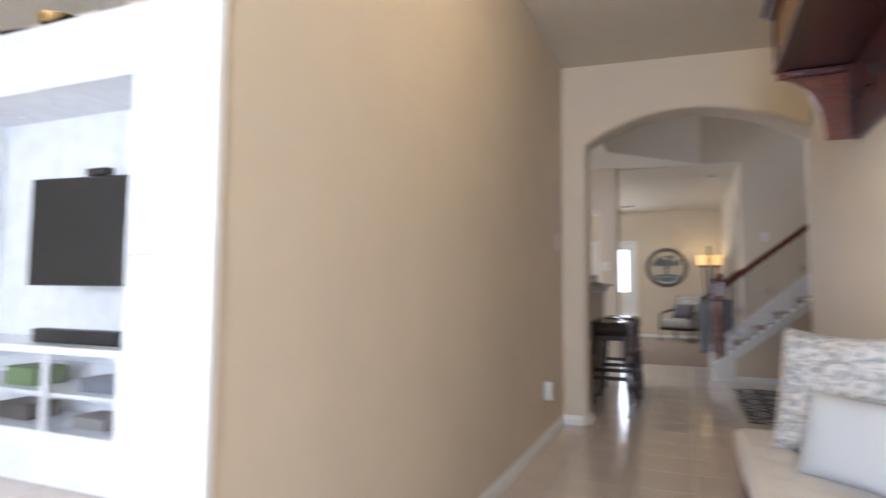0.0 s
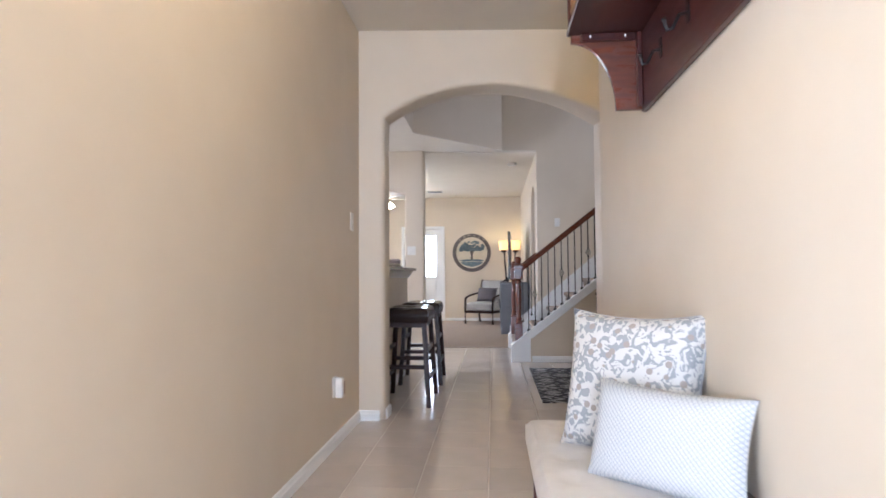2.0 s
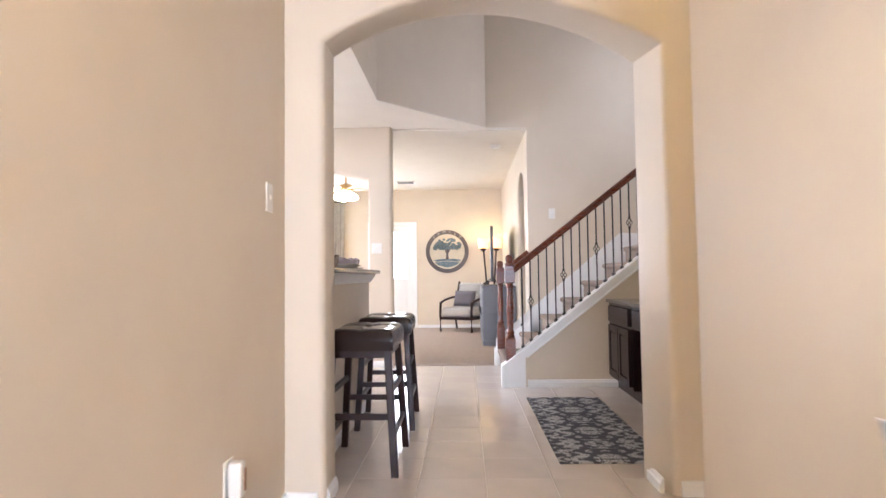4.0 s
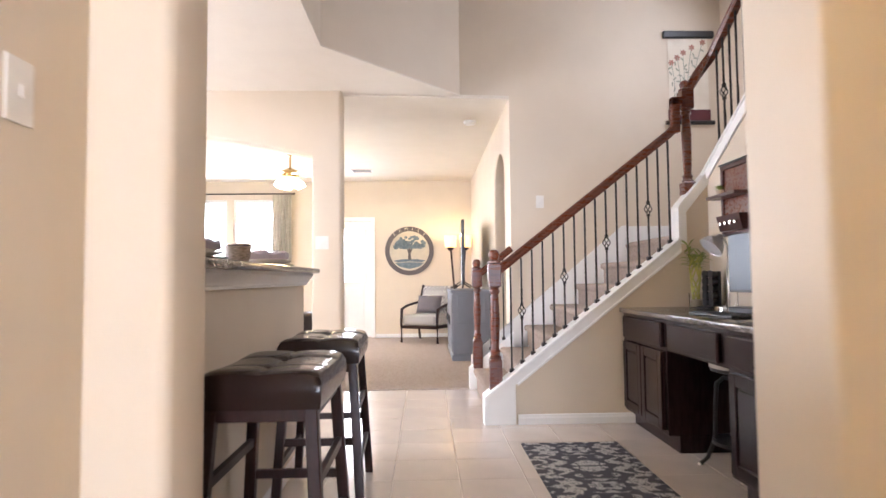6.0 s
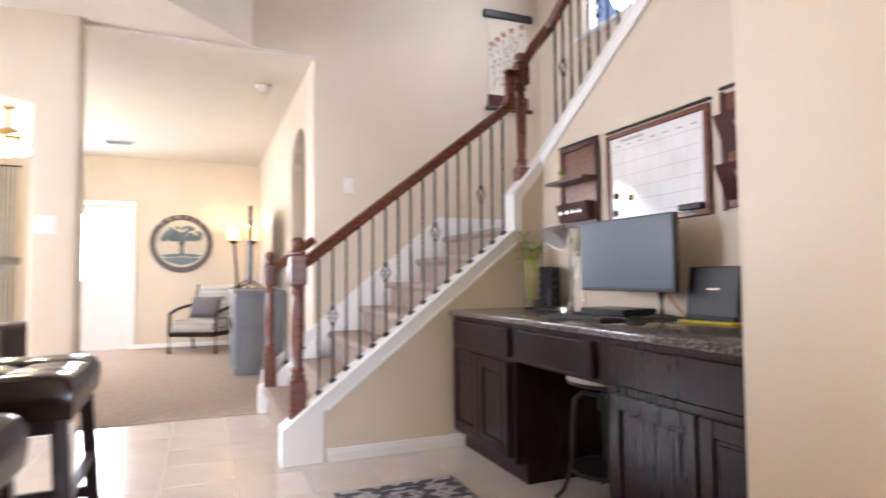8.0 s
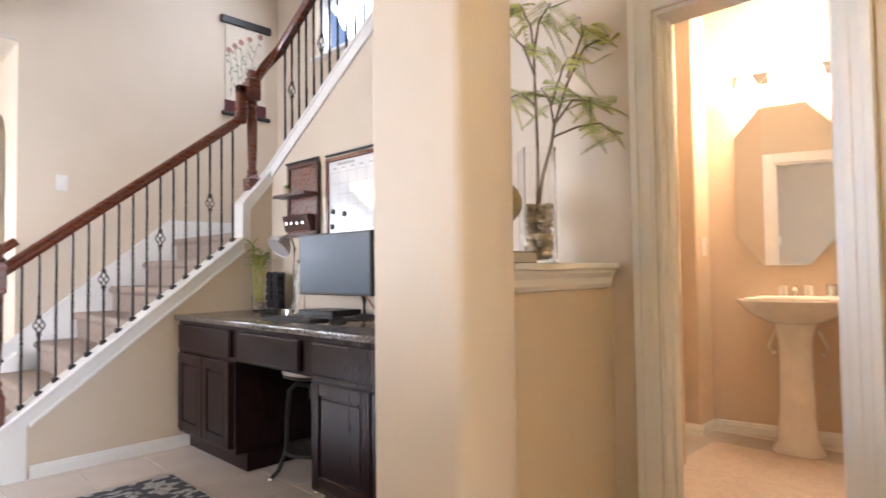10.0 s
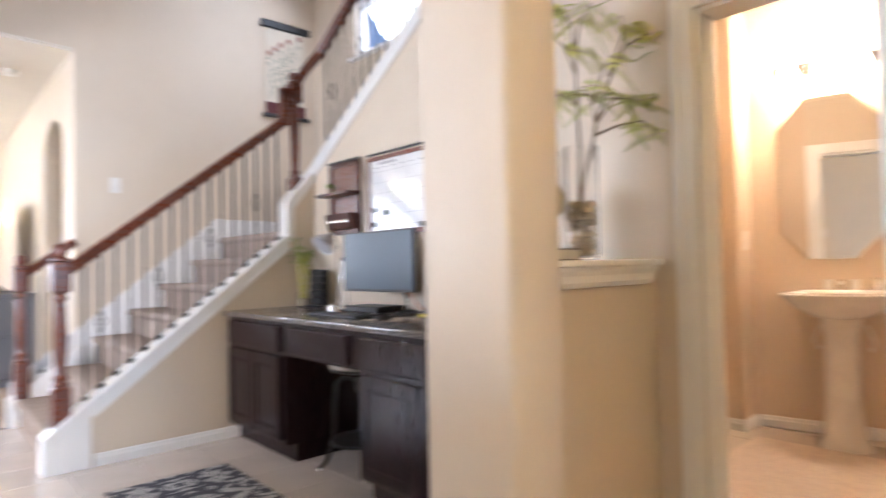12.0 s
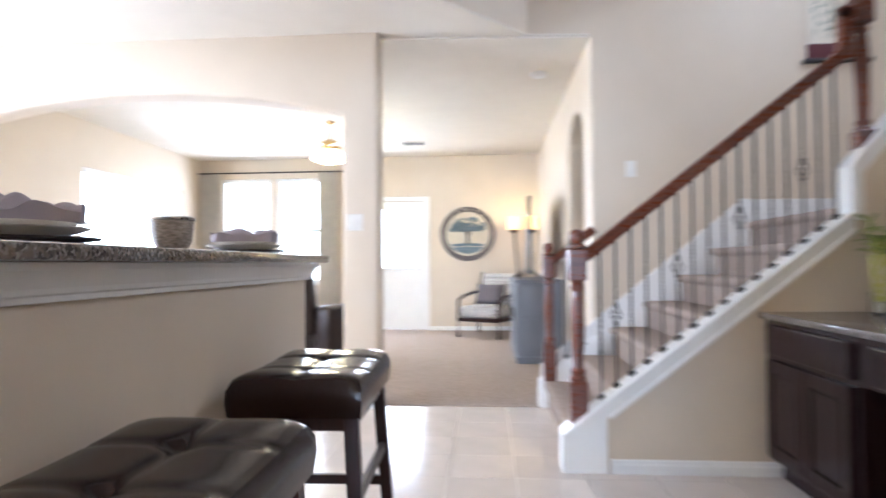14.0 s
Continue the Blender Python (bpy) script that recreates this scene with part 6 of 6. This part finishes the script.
ac = thing("armchair", 0.13, 13.22, 0.0085, -28, "open-arm chair with grey and white diamond cloth", "armchair")
part("seat_cushion", box(-0.30, 0.30, -0.30, 0.28, 0.27, 0.44, 0.05, 3), DIAMONDCLOTH, ac, smooth=True)
part("back_cushion", moved(box(-0.28, 0.28, -0.06, 0.06, 0, 0.50, 0.045, 3), pose(0, 0.29, 0.40, -16, 0, 0)), DIAMONDCLOTH, ac, smooth=True)
part("seat_rail", box(-0.31, 0.31, -0.29, 0.30, 0.22, 0.268, 0.008, 1), STOOLWOOD, ac)
for s in (-1, 1):
    part("front_leg", tube([(s * 0.32, -0.28, 0), (s * 0.32, -0.29, 0.30), (s * 0.32, -0.27, 0.53)], 0.022, 8), STOOLWOOD, ac, smooth=True)
    part("back_leg", tube([(s * 0.32, 0.34, 0), (s * 0.32, 0.28, 0.25), (s * 0.32, 0.33, 0.55), (s * 0.31, 0.45, 0.90)], 0.020, 8), STOOLWOOD, ac, smooth=True)
    part("armrest", tube([(s * 0.32, -0.28, 0.52), (s * 0.33, -0.10, 0.57), (s * 0.33, 0.12, 0.60), (s * 0.32, 0.34, 0.62)], 0.021, 8), STOOLWOOD, ac, smooth=True)
cu = thing("chair_cushion", label="plain dark grey cushion on the armchair", category="cushion")
cu.matrix_world = pose(0.16, 13.27, 0.60, -18, 0, -28)
part("cushion_cover", cushion(0.44, 0.13, 0.30), mat("grey_cushion_cloth", (0.13, 0.115, 0.125), 0.9, bump=0.3, bump_scale=300), cu, smooth=True)

# ceiling fan with lights
fan = thing("ceiling_fan", -1.69, 11.5, 0, 0, "white ceiling fan with four lit glass shades", "ceiling fan")
part("rod", lathe([(0.06, 2.71), (0.055, 2.69), (0.014, 2.67), (0.014, 2.50), (0.05, 2.49)], 16, ), BRASS, fan, smooth=True)
part("motor", lathe([(0.03, 2.36), (0.10, 2.38), (0.115, 2.42), (0.105, 2.47), (0.05, 2.50)], 24), BRASS, fan, smooth=True)
for k in range(5):
    a = 72 * k + 20
    part("blade", moved(box(0.16, 0.62, -0.065, 0.065, -0.004, 0.004, 0.003, 1), pose(0, 0, 2.41, 0, 0, a) @ pose(0, 0, 0, 10, 0, 0)), WHITE, fan)
    part("blade_arm", moved(box(0.09, 0.20, -0.012, 0.012, -0.008, -0.0045), pose(0, 0, 2.41, 0, 0, a)), BRASS, fan)
for k in range(4):
    a = radians(90 * k + 30)
    part("glass_shade", moved(lathe([(0.025, 0.0), (0.05, -0.05), (0.062, -0.11), (0.055, -0.11), (0.02, -0.004)], 16), pose(0.11 * math.cos(a), 0.11 * math.sin(a), 2.35) @ pose(0, 0, 0, 25 * math.sin(a), -25 * math.cos(a), 0)), BULB, fan, smooth=True)

cr = thing("curtain_rod", label="thin black curtain rod with ball ends", category="curtain rod")
part("rod", tube([(-4.44, FY - 0.07, 2.51), (-2.17, FY - 0.07, 2.51)], 0.011, 8), IRON, cr, smooth=True)
for x in (-4.45, -2.16):
    part("rod_end", lathe([(0.004, -0.022), (0.022, 0), (0.004, 0.022)], 12, at=(x, FY - 0.07, 2.51)), IRON, cr, smooth=True)
for x in (-4.3, -3.27, -2.25):
    part("rod_bracket", box(x - 0.008, x + 0.008, FY - 0.07, FY - 0.001, 2.50, 2.52), IRON, cr)


def curtain(x0, x1):
    c = thing("curtain", label="beige linen curtain hanging in soft folds", category="curtain", group="curtains at the windows")
    b = bmesh.new()
    n, k = 36, 10
    g = [[b.verts.new((x0 + (x1 - x0) * i / n, FY - 0.07 + 0.022 * math.sin(i * 1.15) * (0.7 + 0.3 * j / k), 2.50 - 2.46 * j / k)) for j in range(k + 1)] for i in range(n + 1)]
    for i in range(n):
        for j in range(k):
            b.faces.new((g[i][j], g[i + 1][j], g[i + 1][j + 1], g[i][j + 1]))
    bmesh.ops.solidify(b, geom=list(b.faces), thickness=0.003)
    part("cloth", b, CURTAIN, c, smooth=True)


curtain(-4.44, -4.12)
curtain(-2.53, -2.20)

# dark recliner seen past the column
rc = thing("recliner", -1.75, 11.0, 0.0085, 160, "dark brown leather recliner chair", "recliner")
BROWN = mat("brown_leather", (0.035, 0.022, 0.018), 0.4, bump=0.2)
part("seat", box(-0.30, 0.30, -0.40, 0.30, 0.14, 0.46, 0.06, 3), BROWN, rc, smooth=True)
part("back", moved(box(-0.32, 0.32, -0.11, 0.11, 0, 0.72, 0.08, 3), pose(0, 0.34, 0.32, -12, 0, 0)), BROWN, rc, smooth=True)
for s in (-1, 1):
    part("arm", box(s * 0.40 - 0.10, s * 0.40 + 0.10, -0.42, 0.40, 0.08, 0.62, 0.06, 3), BROWN, rc, smooth=True)
part("base", box(-0.40, 0.40, -0.36, 0.36, 0.0, 0.10, 0.01, 1), BROWN, rc)


def ceiling_disc(name, x, y, z, r, h, label, category):
    t = thing(name, x, y, z, 0, label, category)
    part("body", lathe([(r, 0), (r, -h * 0.5), (r * 0.85, -h), (0.001, -h)], 28), PLASTIC, t, smooth=True)
    part("slot_ring", lathe([(r * 0.55, -h - 0.003), (r * 0.6, -h - 0.003), (r * 0.6, -h + 0.001), (r * 0.55, -h + 0.001)], 24), WHITE, t)


ceiling_disc("smoke_detector", 0.60, 10.0, H - 0.0185, 0.07, 0.035, "round white smoke detector on the ceiling", "smoke detector")
vt = thing("ceiling_vent", -0.88, 12.9, H - 0.0185, 0, "small white slatted ceiling vent", "vent")
part("frame", box(-0.17, 0.17, -0.10, 0.10, -0.010, 0, 0.003, 1), PLASTIC, vt)
for k in range(6):
    part("slat", moved(box(-0.14, 0.14, -0.010, 0.010, -0.002, 0.002), pose(0, -0.07 + 0.028 * k, -0.014, 35, 0, 0)), PRINT, vt)

# ---------------------------------------------------------------- family room beside the hall
EU = thing("entertainment_unit", label="white lacquered wall unit with television bay and glass doors", category="wall unit")
EX0, EX1, EF, EB = -4.3, -2.05, 2.40, 2.85
part("right_tower", box(-2.33, EX1, EF, EB, 0.002, 2.42, 0.004, 1), UPWHITE, EU)
td = part("tower_door", box(-2.315, -2.065, EF - 0.02, EF - 0.001, 0.10, 1.12, 0.003, 1), UPWHITE, EU)
part("tower_door", box(-2.315, -2.065, EF - 0.02, EF - 0.001, 1.16, 2.38, 0.003, 1), UPWHITE, EU)
part("tower_handle", box(-2.30, -2.285, EF - 0.035, EF - 0.021, 1.10, 1.30, 0.003, 1), UPWHITE, td)
part("left_tower", box(EX0, -4.0, EF, EB, 0.002, 2.42, 0.004, 1), UPWHITE, EU)
part("bridge", box(-4.0, -2.33, EF, EB, 2.06, 2.42, 0.004, 1), UPWHITE, EU)
part("back_panel", box(-4.0, -2.33, EB - 0.02, EB, 0.002, 2.06), UPWHITE, EU)
part("media_shelf", box(-4.0, -2.33, EF, EB - 0.021, 0.66, 0.70, 0.004, 1), UPWHITE, EU)
part("base_plinth", box(-4.0, -2.33, EF + 0.01, EB - 0.021, 0.002, 0.27, 0.004, 1), UPWHITE, EU)
part("inner_shelf", box(-4.0, -2.33, EF + 0.04, EB - 0.021, 0.44, 0.46), UPWHITE, EU)
for x in (-3.45, -2.90, -2.37):
    part("stile", box(x, x + 0.035, EF, EF + 0.03, 0.27, 0.66, 0.002, 1), UPWHITE, EU)
for x0, x1 in ((-3.41, -2.90), (-2.86, -2.37)):
    gd = part("glass_door", box(x0 + 0.01, x1 - 0.01, EF + 0.008, EF + 0.014, 0.30, 0.63), GLASS, EU)
    gd.visible_shadow = False
t2 = thing("television", label="black flat television mounted in the white wall unit", category="television")
part("tv_shell", moved(box(-0.42, 0.42, -0.02, 0.02, -0.30, 0.30, 0.005, 1), pose(-2.85, 2.60, 1.31, 0, 0, 6)), BLACK, t2)
part("tv_screen", moved(box(-0.41, 0.41, -0.0225, -0.0205, -0.29, 0.29), pose(-2.85, 2.60, 1.31, 0, 0, 6)), SCREEN, t2)
part("tv_mount", box(-2.90, -2.80, 2.62, EB - 0.021, 1.25, 1.37), BLACK, t2)
part("sensor_bar", box(-2.86, -2.70, 2.56, 2.61, 1.612, 1.65, 0.006, 2), BLACK, t2)
sb = thing("soundbar", label="long black soundbar on the media shelf", category="soundbar")
part("bar_body", box(-3.18, -2.52, 2.52, 2.60, 0.7005, 0.775, 0.010, 2), BLACK, sb)
for nm, x0, x1, z0, z1, c, lb in (("game_box", -3.30, -3.05, 0.4605, 0.56, (0.08, 0.16, 0.05), "green boxed game on the inner shelf"), ("media_box", -2.70, -2.45, 0.4605, 0.53, (0.12, 0.14, 0.18), "dark media player on the inner shelf"), ("storage_box", -3.36, -3.10, 0.2705, 0.36, (0.03, 0.03, 0.035), "black storage box behind glass"), ("storage_box", -2.75, -2.50, 0.2705, 0.33, (0.18, 0.17, 0.17), "grey storage box behind glass")):
    o = thing(nm, label=lb, category="box")
    part("box_body", box(x0, x1, 2.52, 2.70, z0, z1, 0.004, 1), mat(nm + "_card", c, 0.4), o)
ds2 = thing("decor_tray", -3.0, 2.6, 2.4205, 8, "dark tray of glass and brass ornaments", "ornament")
part("tray", box(-0.45, 0.45, -0.14, 0.14, 0, 0.03, 0.006, 1), STOOLWOOD, ds2)
part("brass_bowl", lathe([(0.05, 0.031), (0.10, 0.06), (0.13, 0.12), (0.12, 0.12), (0.04, 0.04)], 24, at=(-0.15, 0, 0)), BRASS, ds2, smooth=True)
part("glass_jar", lathe([(0.06, 0.031), (0.08, 0.08), (0.07, 0.18), (0.04, 0.20), (0.03, 0.20), (0.001, 0.035)], 24, at=(0.22, 0, 0)), CHROME, ds2, smooth=True)
for ob in (EU, t2, sb, ds2):
    ob.location.x += 0.07
structure("wall_family_back", box(LX, LW - 0.13, 2.86, 3.0, 0, H), PAINT, "beige wall behind the white wall unit")

# flush ceiling lights, both out of view; the alcove one is added
for x, y in ((0.12, 2.2), (1.42, 3.5)):
    cl = thing("ceiling_light", x, y, H, 0, "unseen round flush ceiling light with lit glass dome", "ceiling light")
    part("rim", lathe([(0.15, 0), (0.155, -0.02), (0.14, -0.03), (0.12, -0.022)], 28), CHROME, cl, smooth=True)
    part("dome", lathe([(0.138, -0.028), (0.12, -0.055), (0.07, -0.08), (0.001, -0.088)], 28), SHADE, cl, smooth=True)
